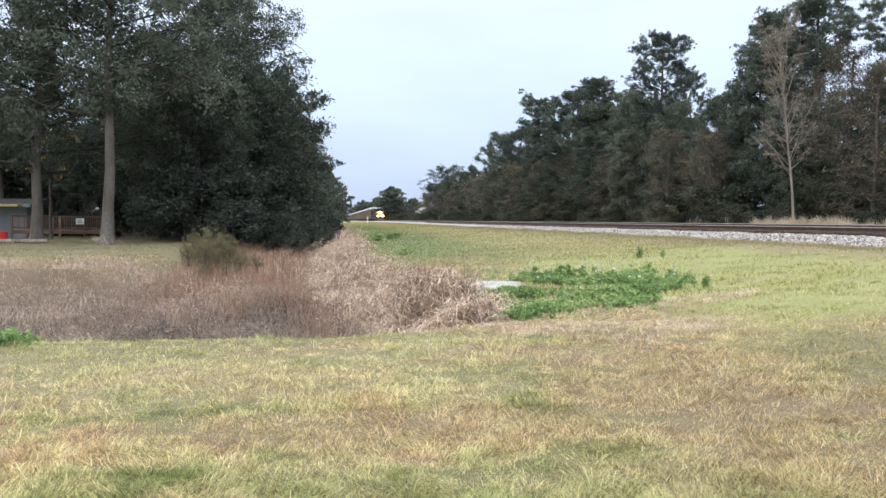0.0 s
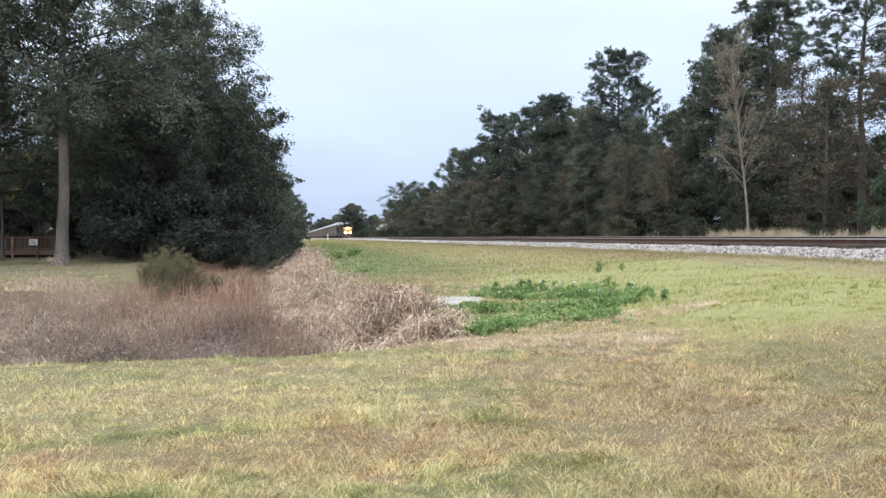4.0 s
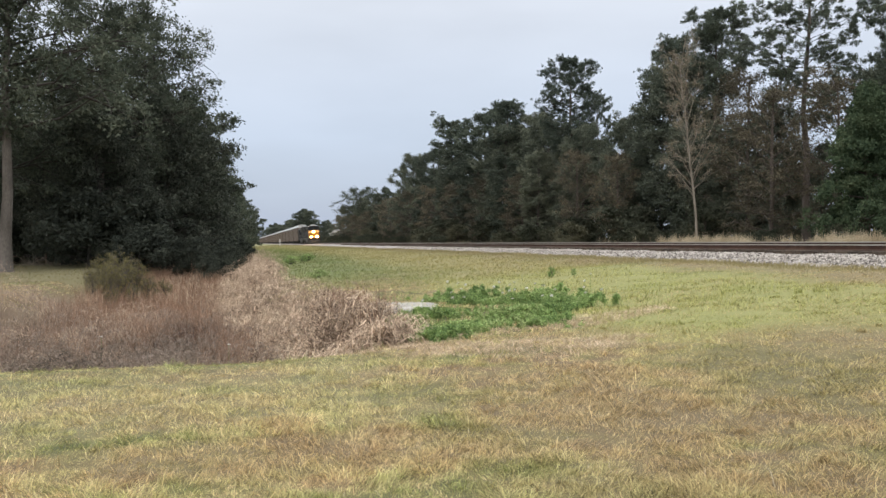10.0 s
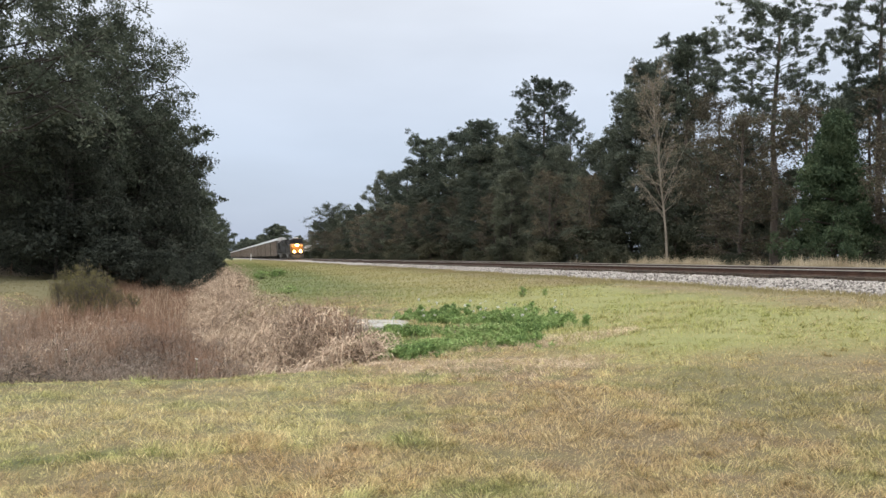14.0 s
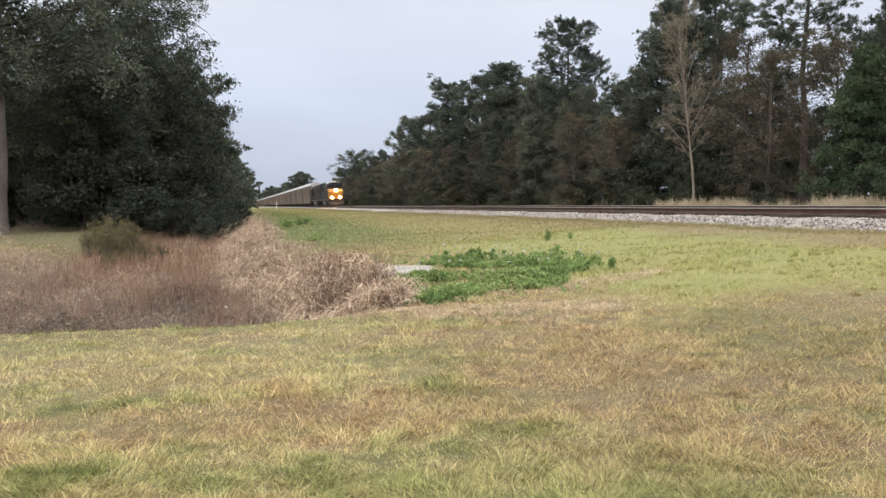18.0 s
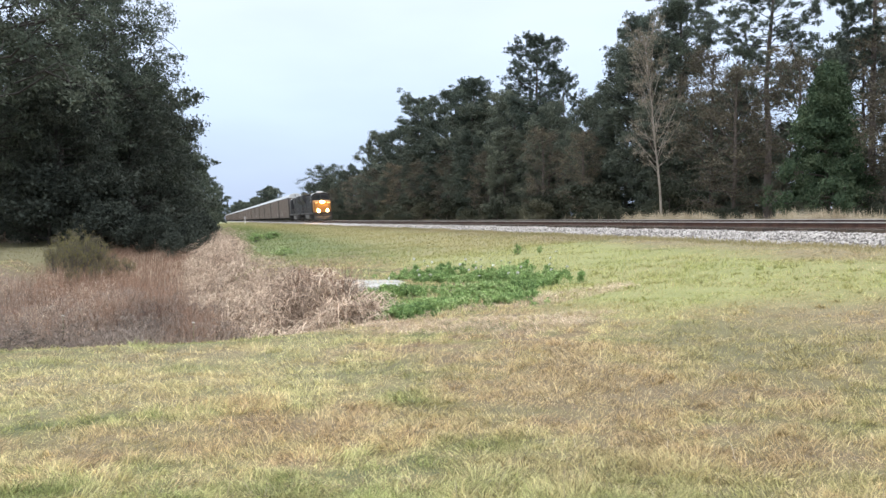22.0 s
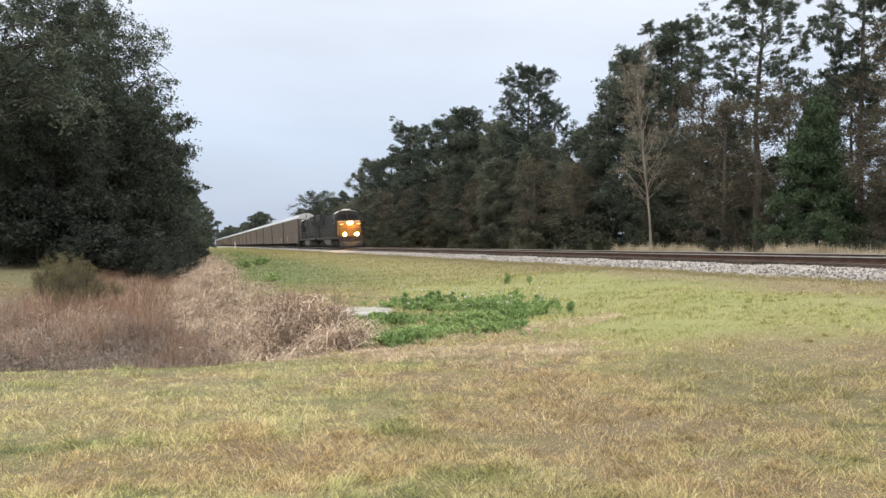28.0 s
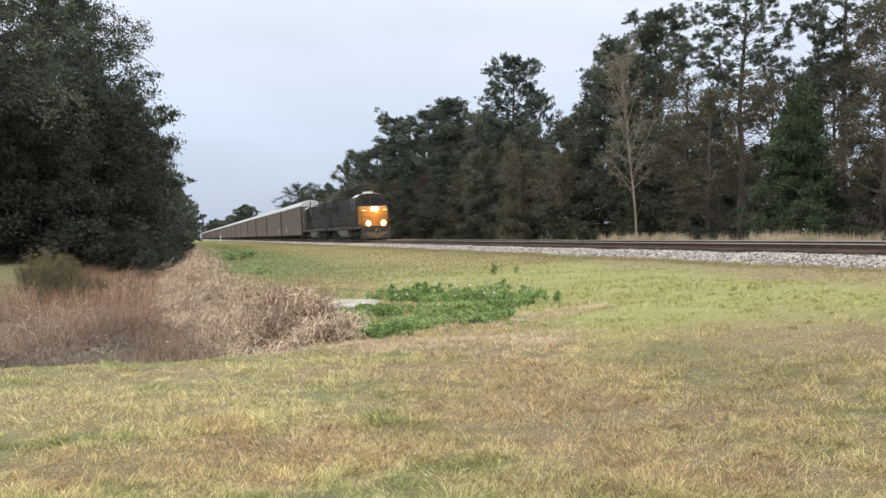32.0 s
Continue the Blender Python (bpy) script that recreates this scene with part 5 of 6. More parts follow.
tussocks("tan_tussocks", "tangled tan dead grass in the ditch", M_REED, tx, ty, 0.4, 1.2, 150, G1)
rx, ry = scatter_mask(70000, -22, -5, 19, 34, lambda x, y: smooth_step(-0.7, 0.5, ripple(x, y, 1.3, 5) + 0.4 * ripple(x, y, 4.0, 2)) * smooth_step(35, 25, y), G1)
grass_field("rough_grass", "rough pale dry grass at the edge of the yard", M_REED, rx, ry, G1.uniform(0.06, 0.28, len(rx)), G1.uniform(0.007, 0.014, len(rx)), G1, 2.0, "dry grass")
rx, ry = scatter_mask(40000, -34, -6, 27, 66, lambda x, y: np.clip(1.4 - y / 66, 0.2, 1), G1)
grass_field("yard_grass", "short olive turf of the yard under the trees", M_TURF, rx, ry, G1.uniform(0.03, 0.09, len(rx)), G1.uniform(0.015, 0.035, len(rx)), G1, 1.2)
rx, ry = scatter_mask(52000, -24, 2, 11.5, 36, lambda x, y: smooth_step(0.3, 0.9, ditch_mask(x - 0.5, y)) * smooth_step(0.0, 0.5, ripple(x, y, 0.7, 6) + 0.6 * ripple(x, y, 2.2, 1) + 0.7 * smooth_step(-0.5, -2.5, x) * (y < 24)) * channel(x, y), G1)
grass_field("dark_reeds", "dark brown dead weed stalks in the ditch", M_REED2, rx, ry, G1.uniform(0.25, 1.0, len(rx)) * lump_of(rx, ry), G1.uniform(0.004, 0.009, len(rx)), G1, 1.7, "dry grass")
rx, ry = scatter_mask(120000, -6.5, 0.3, 18, 70, lambda x, y: smooth_step(0.4, 0.9, ditch_mask(x, y)) * smooth_step(-0.5, 0.5, ripple(x, y, 1.3, 2)) * np.clip(1.5 - y / 60, 0.2, 1) * channel(x, y) * smooth_step(-6.0, -4.0, x + 0.06 * (y - 24)), G1)
grass_field("russet_reeds", "fine reddish brown dry stems in the ditch bottom", M_RUSSET, rx, ry, G1.uniform(0.45, 1.25, len(rx)) * (0.6 + 0.4 * lump_of(rx, ry)), G1.uniform(0.004, 0.008, len(rx)), G1, 1.0, "dry grass")
rx, ry = scatter_mask(40000, -6, 4, 34, 170, lambda x, y: smooth_step(0.1, 0.6, ditch_mask(x - 0.6, y)), G1)
grass_field("far_reeds", "dry tan grass running along the ditch", M_REED, rx, ry, G1.uniform(0.3, 0.9, len(rx)) * deep(rx, ry), G1.uniform(0.02, 0.045, len(rx)), G1, 0.8, "dry grass")
cx, cy = scatter_mask(420, 23.2, 25.6, 21, 48, lambda x, y: 0.1 + 0.9 * smooth_step(-0.3, 0.5, ripple(x, y, 0.8, 2)), G1)
ch = G1.uniform(0.85, 1.28, len(cx))
sx = (cx[:, None] + G1.normal(0, 0.075, (len(cx), 60))).ravel()
sy = (cy[:, None] + G1.normal(0, 0.075, (len(cx), 60))).ravel()
grass_field("straw", "row of tan straw tussocks standing beyond the track", M_STRAW, sx, sy, (ch[:, None] * G1.uniform(0.75, 1.1, (len(cx), 60))).ravel(), G1.uniform(0.009, 0.02, len(sx)), G1, 0.15, "dry grass")
sx, sy = scatter_mask(26000, 23.2, 26.0, 18, 150, lambda x, y: smooth_step(0.1, 0.6, ripple(x, y, 0.9, 2) + 0.8 * ripple(x, y, 2.3, 1)) * (1 - 0.93 * smooth_step(34, 46, y)), G1)
grass_field("straw", "pale straw-coloured tall grass beyond the track", M_STRAW, sx, sy, G1.uniform(0.65, 1.2, len(sx)) * (0.9 + 0.3 * ripple(sx, sy, 1.6)), G1.uniform(0.02, 0.045, len(sx)), G1, 0.22, "dry grass")


# ---------------------------------------------------------------- train
def paint(name, c, rough=0.45, metal=0.0, dirt=(0.10, 0.085, 0.07), random_ob=0.0):
    """Weathered paint: road dirt in patches and streaks over the colour."""
    return surface(name, [(0.22, tuple(0.55 * a + 0.45 * b for a, b in zip(c, dirt))), (0.5, c), (0.8, tuple(min(1, a * 1.15) for a in c))],
                   scale=1.3, fine=14, fine_amount=0.25, rough=rough, metal=metal, bump=0.06, stretch=(1, 1, 0.45), random_ob=random_ob)


M_BLUE = paint("dark_blue_paint", (0.017, 0.018, 0.022), 0.68, dirt=(0.05, 0.042, 0.035))
M_GOLD = paint("yellow_paint", (0.43, 0.195, 0.045), dirt=(0.16, 0.095, 0.055))
M_GREY = paint("grey_steel", (0.13, 0.125, 0.12), 0.6)
M_BLACK = paint("black_underframe", (0.028, 0.026, 0.024), 0.75, dirt=(0.07, 0.055, 0.045))
M_RAILPIPE = paint("handrail_paint", (0.075, 0.068, 0.06), 0.6)
M_ROOFW = paint("galvanised_roof", (0.52, 0.54, 0.56), 0.4, 0.2, dirt=(0.38, 0.37, 0.35), random_ob=0.3)
M_RACK = paint("weathered_car_side", (0.190, 0.155, 0.132), 0.65, 0.1, dirt=(0.12, 0.085, 0.065), random_ob=0.5)
M_RACKEND = paint("car_end", (0.13, 0.105, 0.09), 0.65, 0.1, random_ob=0.3)
M_SILL = paint("brown_sill", (0.12, 0.065, 0.042), 0.7, random_ob=0.3)
M_WHEEL = paint("wheel_steel", (0.10, 0.085, 0.075), 0.5, 0.6)
M_DECAL = paint("pale_marking", (0.62, 0.60, 0.55), 0.6)
M_GLASS = surface("dark_glass", [(0.4, (0.02, 0.025, 0.03)), (0.6, (0.03, 0.035, 0.04))], rough=0.06, bump=0, fine_amount=0.05)
M_LAMP = glow("headlight_glow", (1.0, 0.52, 0.13), 420.0)
M_DITCH = glow("ditch_light_glow", (1.0, 0.50, 0.12), 320.0)
M_BOARD = glow("number_board_glow", (1.0, 0.50, 0.13), 2.2)
TILT = -math.degrees(math.atan((RAIL_FAR - RAIL_NEAR) / 1.5))
ROLLING = []        # (wheelset, y, radius, vehicle)


def wheelset(parent, y, r, gauge=0.75, live=True):
    bm = bmesh.new()
    for s in (-1, 1):
        rod(bm, (s * (gauge - 0.05), 0, 0), (s * (gauge + 0.075), 0, 0), r, 28)
        rod(bm, (s * (gauge - 0.085), 0, 0), (s * (gauge - 0.05), 0, 0), r + 0.028, 28)
        rod(bm, (s * (gauge + 0.07), 0, 0), (s * (gauge + 0.16), 0, 0), 0.14, 12)
        for k in range(5):
            a = k * 1.2566
            rod(bm, (s * (gauge + 0.07), 0.3 * math.cos(a), 0.3 * math.sin(a)), (s * (gauge + 0.083), 0.3 * math.cos(a), 0.3 * math.sin(a)), 0.05, 8)
    rod(bm, (-gauge, 0, 0), (gauge, 0, 0), 0.09, 12)
    w = part("wheelset", bm, M_WHEEL, parent, "steel wheels on one axle")
    w.matrix_basis = pose(0, y, r)
    if live:
        ROLLING.append((w, y, r, parent.parent))
    return w


def bogie(parent, yc, spacing, axles, r, live=True):
    """Side frames with springs and journal boxes; the wheelsets are its parts."""
    bm = bmesh.new()
    half = spacing * (axles - 1) / 2
    for s in (-1, 1):
        x0, x1 = sorted((s * 0.98, s * 1.14))
        prof = [(-half - 0.55, r + 0.12), (-half - 0.5, r + 0.32), (half + 0.5, r + 0.32), (half + 0.55, r + 0.12), (half + 0.35, r - 0.02), (half - 0.35, r - 0.02),
                (half - 0.5, r - 0.12), (-half + 0.5, r - 0.12), (-half + 0.35, r - 0.02), (-half - 0.35, r - 0.02)]
        prism(bm, prof, "x", x0, x1)
        for k in range(axles):
            y = -half + k * spacing
            box(bm, *sorted((s * 1.0, s * 1.24)), y - 0.17, y + 0.17, r - 0.17, r + 0.2, 0.03)
            if k < axles - 1:
                for o in (-0.16, 0.0, 0.16):
                    rod(bm, (s * 1.18, y + spacing / 2 + o, r - 0.1), (s * 1.18, y + spacing / 2 + o, r + 0.24), 0.065, 8)
    box(bm, -0.95, 0.95, -0.22, 0.22, r - 0.02, r + 0.3)
    b = part("bogie", bm, M_BLACK, parent, "black side frame of a wheel truck")
    b.matrix_basis = pose(0, yc, 0)
    for k in range(axles):
        wheelset(b, -half + k * spacing, r, live=live)
    return b


def coupler(parent, y, way):
    bm = bmesh.new()
    rod(bm, (0, y, 0.88), (0, y + way * 0.45, 0.88), 0.11, 10)
    box(bm, -0.17, 0.17, *sorted((y + way * 0.42, y + way * 0.62)), 0.72, 1.04, 0.04)
    part("coupler", bm, M_BLACK, parent)


def locomotive(label, lit):
    """A six-axle diesel with a wide nose; its front is at y = 0 and it points to -y."""
    L = 22.3
    loco = tagged(new("locomotive"), label, "locomotive", "locomotives of the train")
    part("underframe", box(bmesh.new(), -1.48, 1.48, 0.75, L - 0.75, 1.12, 1.42, 0.03), M_BLACK, loco, "dark frame and walkway deck")
    bm = bmesh.new()
    for s in (-1, 1):
        box(bm, *sorted((s * 1.485, s * 1.50)), 0.8, L - 0.8, 1.30, 1.40)
    part("sill_stripe", bm, M_GREY, loco, "grey edge of the walkway")
    # nose: sloping top, bevelled corners
    bm = prism(bmesh.new(), [(0.95, 1.42), (0.92, 2.95), (1.02, 3.22), (1.35, 3.36), (3.0, 3.42), (3.0, 1.42)], "x", -1.38, 1.38)
    bmesh.ops.bevel(bm, geom=[ed for ed in bm.edges if abs(ed.verts[0].co.x - ed.verts[1].co.x) < 0.01 and min(v.co.y for v in ed.verts) < 1.1], offset=0.16, segments=3, affect="EDGES")
    part("nose", bm, M_GOLD, loco, "broad yellow nose")
    bm = bmesh.new()
    box(bm, 0.28, 0.92, 0.885, 0.93, 1.55, 2.62, 0.02)
    rod(bm, (0.36, 0.86, 2.0), (0.36, 0.86, 2.2), 0.015)
    part("nose_door", bm, M_GOLD, loco, "yellow door in the nose")
    # cab with arched roof
    prof = [(-1.54, 1.42), (-1.54, 3.95), (-1.36, 4.38), (-0.95, 4.62), (-0.4, 4.70), (0.4, 4.70), (0.95, 4.62), (1.36, 4.38), (1.54, 3.95), (1.54, 1.42)]
    part("cab", prism(bmesh.new(), prof, "y", 2.75, 5.2), M_BLUE, loco, "dark blue cab with a rounded roof")
    roof = [(-1.40, 4.36), (-0.97, 4.64), (-0.4, 4.735), (0.4, 4.735), (0.97, 4.64), (1.40, 4.36), (0.95, 4.60), (0.4, 4.68), (-0.4, 4.68), (-0.95, 4.60)]
    part("cab_roof", prism(bmesh.new(), roof, "y", 2.62, 5.22), M_ROOFW, loco, "pale cab roof")
    part("cab_front", prism(bmesh.new(), [(-1.50, 3.36), (-1.50, 3.95), (-1.32, 4.34), (-0.93, 4.57), (0.93, 4.57), (1.32, 4.34), (1.50, 3.95), (1.50, 3.36)], "y", 2.735, 2.76), M_BLUE, loco, "dark blue cab front")
    for s in (-1, 1):
        bm = prism(bmesh.new(), [(s * 0.10, 3.62), (s * 0.10, 4.28), (s * 0.86, 4.24), (s * 1.26, 3.98), (s * 1.28, 3.62)], "y", 2.70, 2.737)
        part("windscreen", bm, M_GLASS, loco, "dark windscreen pane")
        for a, b in ((2.95, 3.75), (3.95, 4.85)):
            w = part("cab_window", box(bmesh.new(), *sorted((s * 1.535, s * 1.56)), a, b, 3.15, 3.85, 0.01), M_GLASS, loco, "dark side window")
            fr = bmesh.new()
            for z in (3.10, 3.85):
                box(fr, *sorted((s * 1.53, s * 1.575)), a - 0.05, b + 0.05, z, z + 0.05)
            for y in (a - 0.05, b):
                box(fr, *sorted((s * 1.53, s * 1.575)), y, y + 0.05, 3.15, 3.85)
            part("window_frame", fr, M_GREY, w)
        # number boards beside the headlight
        bd = part("number_board", box(bmesh.new(), *sorted((s * 0.80, s * 1.30)), 0.90, 0.95, 2.86, 3.03, 0.01), M_BLACK, loco, "number board")
        part("lit_panel", box(bmesh.new(), *sorted((s * 0.83, s * 1.27)), 0.885, 0.899, 2.905, 2.985), M_BOARD if lit else M_DECAL, bd, "lit amber panel")
        # ditch lights on the front deck
        hs = part("ditch_light", rod(bmesh.new(), (s * 0.76, 0.52, 1.66), (s * 0.76, 0.74, 1.66), 0.205, 20), M_BLACK, loco, "low front lamp in a round housing")
        part("lens", rod(bmesh.new(), (s * 0.76, 0.50, 1.66), (s * 0.76, 0.519, 1.66), 0.185, 20), M_DITCH if lit else M_GLASS, hs, "bright amber-white lens" if lit else "dark lens")
        # steps, handrails
        bm = bmesh.new()
        for k in range(4):
            box(bm, *sorted((s * 1.0, s * 1.48)), 0.72, 1.05, 0.38 + 0.26 * k, 0.42 + 0.26 * k)
        box(bm, *sorted((s * 0.98, s * 1.0)), 0.72, 1.05, 0.36, 1.2)
        part("steps", bm, M_BLACK, loco, "steps beside the front coupler")
        bm = bmesh.new()
        for k in range(12):
            y = 5.6 + k * 1.36
            rod(bm, (s * 1.45, y, 1.4), (s * 1.45, y, 2.42), 0.02, 6)
        rod(bm, (s * 1.45, 5.4, 2.42), (s * 1.45, L - 0.9, 2.42), 0.02, 6)
        rod(bm, (s * 1.45, 5.4, 1.95), (s * 1.45, L - 0.9, 1.95), 0.016, 6)
        part("handrail", bm, M_RAILPIPE, loco, "pipe handrail along the walkway")
        bm = bmesh.new()
        for x in (s * 0.55, s * 1.4):
            rod(bm, (x, 0.62, 1.4), (x, 0.62, 2.35), 0.02, 6)
        rod(bm, (s * 0.55, 0.62, 2.35), (s * 1.4, 0.62, 2.35), 0.02, 6)
        part("front_handrail", bm, M_RAILPIPE, loco)
    part("headlight", box(bmesh.new(), -0.36, 0.36, 0.86, 1.1, 2.92, 3.24, 0.05), M_BLACK, loco, "twin headlight housing")
    head = loco.children[-1]
    for s in (-1, 1):
        part("lens", rod(bmesh.new(), (s * 0.165, 0.84, 3.08), (s * 0.165, 0.859, 3.08), 0.155, 20), M_LAMP if lit else M_GLASS, head, "bright amber-white lens" if lit else "dark lens")
    # pilot, plough, coupler
    bm = prism(bmesh.new(), [(0.62, 0.42), (0.55, 1.40), (0.80, 1.42), (0.85, 0.42)], "x", -1.48, 1.48)
    part("pilot", bm, M_BLACK, loco, "dark pilot plate")
    bm = bmesh.new()
    for s in (-1, 1):
        v = [bm.verts.new(p) for p in ((0, 0.12, 0.16), (s * 1.38, 0.5, 0.16), (s * 1.38, 0.6, 0.78), (0, 0.44, 0.78), (0, 0.3, 0.16), (s * 1.38, 0.66, 0.16), (s * 1.38, 0.7, 0.78), (0, 0.6, 0.78))]
        for q in ((0, 1, 2, 3), (4, 7, 6, 5), (0, 3, 7, 4), (1, 5, 6, 2), (3, 2, 6, 7), (0, 4, 5, 1)):
            bm.faces.new([v[i] for i in q])
    bmesh.ops.recalc_face_normals(bm, faces=bm.faces)
    part("plough", bm, M_BLACK, loco, "black plough blade under the pilot")
    coupler(loco, 0.5, -1)
    coupler(loco, L - 0.6, 1)
    # long hood
    bm = box(bmesh.new(), -0.92, 0.92, 5.2, 16.4, 1.42, 4.35, 0.05)
    box(bm, -1.02, 1.02, 5.2, 8.4, 3.3, 4.5, 0.05)
    hood = part("hood", bm, M_BLUE, loco, "dark blue engine hood")
    for s in (-1, 1):
        for k in range(9):
            y = 5.7 + k * 1.16
            bm = box(bmesh.new(), *sorted((s * 0.92, s * 0.945)), y, y + 1.02, 1.6, 3.2 if k < 2 else 3.9, 0.01)
            part("hood_door", bm, M_BLUE, hood)
        bm = bmesh.new()
        for k in range(7):
            box(bm, *sorted((s * 1.02, s * 1.05)), 5.5, 8.1, 3.45 + 0.13 * k, 3.52 + 0.13 * k)
        part("grille", bm, M_GREY, hood, "grey louvred grille")
    part("exhaust", box(bmesh.new(), -0.35, 0.35, 11.2, 12.2, 4.33, 4.62, 0.04), M_BLACK, loco)
    # radiator section with overhanging wings
    part("rear_hood", box(bmesh.new(), -0.95, 0.95, 16.4, L - 1.0, 1.42, 3.5, 0.05), M_BLUE, loco, "dark blue rear hood")
    wing = [(-0.95, 3.1), (-1.56, 3.9), (-1.56, 4.58), (-1.4, 4.70), (1.4, 4.70), (1.56, 4.58), (1.56, 3.9), (0.95, 3.1)]
    rad_ = part("radiator", prism(bmesh.new(), wing, "y", 16.6, L - 1.1), M_BLUE, loco, "flared dark blue radiator section")
    for s in (-1, 1):
        bm = bmesh.new()
        for k in range(10):
            y = 16.9 + k * 0.42
            box(bm, *sorted((s * 1.515, s * 1.54)), y, y + 0.34, 3.85, 4.42)
        part("grille", bm, M_GREY, rad_, "grey radiator grille")
    # roof gear
    bm = bmesh.new()
    for k, x in enumerate((-0.18, 0, 0.18)):
        rod(bm, (x, 4.2 - 0.1 * k, 4.86), (x, 4.75, 4.86), 0.085, 10, 0.03)
    box(bm, -0.22, 0.22, 4.5, 4.75, 4.7, 4.82)
    part("horn", bm, M_GREY, loco, "cluster of air horns")
    part("air_conditioner", box(bmesh.new(), -0.5, 0.5, 3.3, 4.0, 4.70, 4.90, 0.05), M_ROOFW, loco, "white roof unit")
    # air tanks under the walkway, mirrors and roof edge of the cab
    for s in (-1, 1):
        part("air_tank", rod(bmesh.new(), (s * 1.18, 13.8, 0.98), (s * 1.18, 15.4, 0.98), 0.17, 14), M_GREY, loco, "grey air tank under the walkway")
        bm = rod(bmesh.new(), (s * 1.54, 3.0, 3.5), (s * 1.78, 2.9, 3.5), 0.015, 6)
        box(bm, *sorted((s * 1.70, s * 1.88)), 2.86, 2.89, 3.3, 3.7, 0.01)
        part("mirror", bm, M_BLACK, loco, "side mirror on a bracket")
        part("sand_box", box(bmesh.new(), *sorted((s * 0.95, s * 1.30)), 5.25, 6.5, 1.43, 2.3, 0.04), M_BLUE, loco, "dark box behind the cab")
    # tank, trucks
    tank = [(-1.2, 0.32), (-1.42, 0.55), (-1.42, 1.1), (1.42, 1.1), (1.42, 0.55), (1.2, 0.32)]
    part("fuel_tank", prism(bmesh.new(), tank, "y", 8.3, 13.6), M_GREY, loco, "dull grey fuel tank")
    bogie(loco, 4.6, 2.0, 3, 0.53)
    bogie(loco, L - 4.6, 2.0, 3, 0.53)
    return loco


def autorack(live, mark):
    """A tall enclosed car carrier: ribbed side panels, domed roof, end doors, low flatcar frame; front at y = 0."""
    L = 27.4
    car = tagged(new("autorack_car"), "tall grey-brown enclosed car carrier wagon with a white roof", "railway wagon", "car carriers of the train")
    part("underframe", box(bmesh.new(), -1.42, 1.42, 0.5, L - 0.5, 0.86, 1.12, 0.02), M_SILL, car, "brown flatcar frame")
    for s in (-1, 1):
        bm = bmesh.new()
        box(bm, *sorted((s * 1.36, s * 1.42)), 0.25, L - 0.25, 0.72, 4.95)
        for k in range(14):
            y = 0.25 + k * (L - 0.5) / 13
            box(bm, *sorted((s * 1.42, s * 1.50)), y - 0.07, y + 0.07, 0.70, 4.97)
        for z in (0.72, 2.2, 3.6, 4.88):
            box(bm, *sorted((s * 1.42, s * 1.475)), 0.25, L - 0.25, z, z + 0.09)
        sd = part("side", bm, M_RACK, car, "weathered ribbed steel side")
        # dark strips at both ends stand in for the shaded gaps between cars
        for y in (0.24, L - 0.24):
            part("corner_post", box(bmesh.new(), *sorted((s * 1.37, s * 1.515)), y - 0.2, y + 0.2, 0.70, 4.98, 0.02), M_BLACK, car, "dark strip standing in for the shaded gap between cars")
        bm = bmesh.new()
        for k in range(13):
            y0 = 0.25 + k * (L - 0.5) / 13 + 0.1
            for z in (0.86, 2.34, 3.74):
                box(bm, *sorted((s * 1.42, s * 1.438)), y0, y0 + (L - 0.5) / 13 - 0.2, z, z + 1.08)
        tagged(part("perforated_screen", bm, M_RACK, sd), kind="stuff")
        if mark:
            part("marking", box(bmesh.new(), *sorted((s * 1.44, s * 1.452)), 4.6 if mark > 1 else 19.2, 5.6 if mark > 1 else 20.4, 1.2, 1.9), M_DECAL, sd, "small pale marking panel")
    prof = [(-1.46, 4.93), (-1.42, 5.12), (-1.05, 5.58), (-0.5, 5.78), (0.5, 5.78), (1.05, 5.58), (1.42, 5.12), (1.46, 4.93), (1.30, 4.93), (0.5, 5.68), (-0.5, 5.68), (-1.30, 4.93)]
    bm = prism(bmesh.new(), prof, "y", 0.2, L - 0.2)
    for k in range(14):
        y = 0.3 + k * (L - 0.6) / 13
        prism(bm, [(-1.44, 5.13), (-1.06, 5.60), (-0.5, 5.81), (0.5, 5.81), (1.06, 5.60), (1.44, 5.13), (1.05, 5.57), (0.5, 5.77), (-0.5, 5.77), (-1.05, 5.57)], "y", y - 0.05, y + 0.05)
    part("roof", bm, M_ROOFW, car, "white corrugated roof")
    for y0, y1 in ((0.22, 0.30), (L - 0.30, L - 0.22)):
        bm = prism(bmesh.new(), [(-1.40, 0.9), (-1.40, 4.95), (-1.0, 5.54), (-0.5, 5.70), (0.5, 5.70), (1.0, 5.54), (1.40, 4.95), (1.40, 0.9)], "y", y0, y1)
        for x in (-0.7, 0.0, 0.7):
            box(bm, x - 0.04, x + 0.04, y0 - 0.04, y1 + 0.04, 1.0, 5.3)
        part("end_door", bm, M_RACKEND, car, "brown ribbed end doors")
        ya, yb = (y0 - 0.06, y0 - 0.003) if y0 < 1 else (y1 + 0.003, y1 + 0.06)
        part("gable", prism(bmesh.new(), [(-1.38, 4.90), (-1.0, 5.50), (-0.5, 5.66), (0.5, 5.66), (1.0, 5.50), (1.38, 4.90)], "y", ya, yb), M_ROOFW, car, "white gable under the roof")
        yc, yd = (ya - 0.05, ya - 0.003) if y0 < 1 else (yb + 0.003, yb + 0.05)
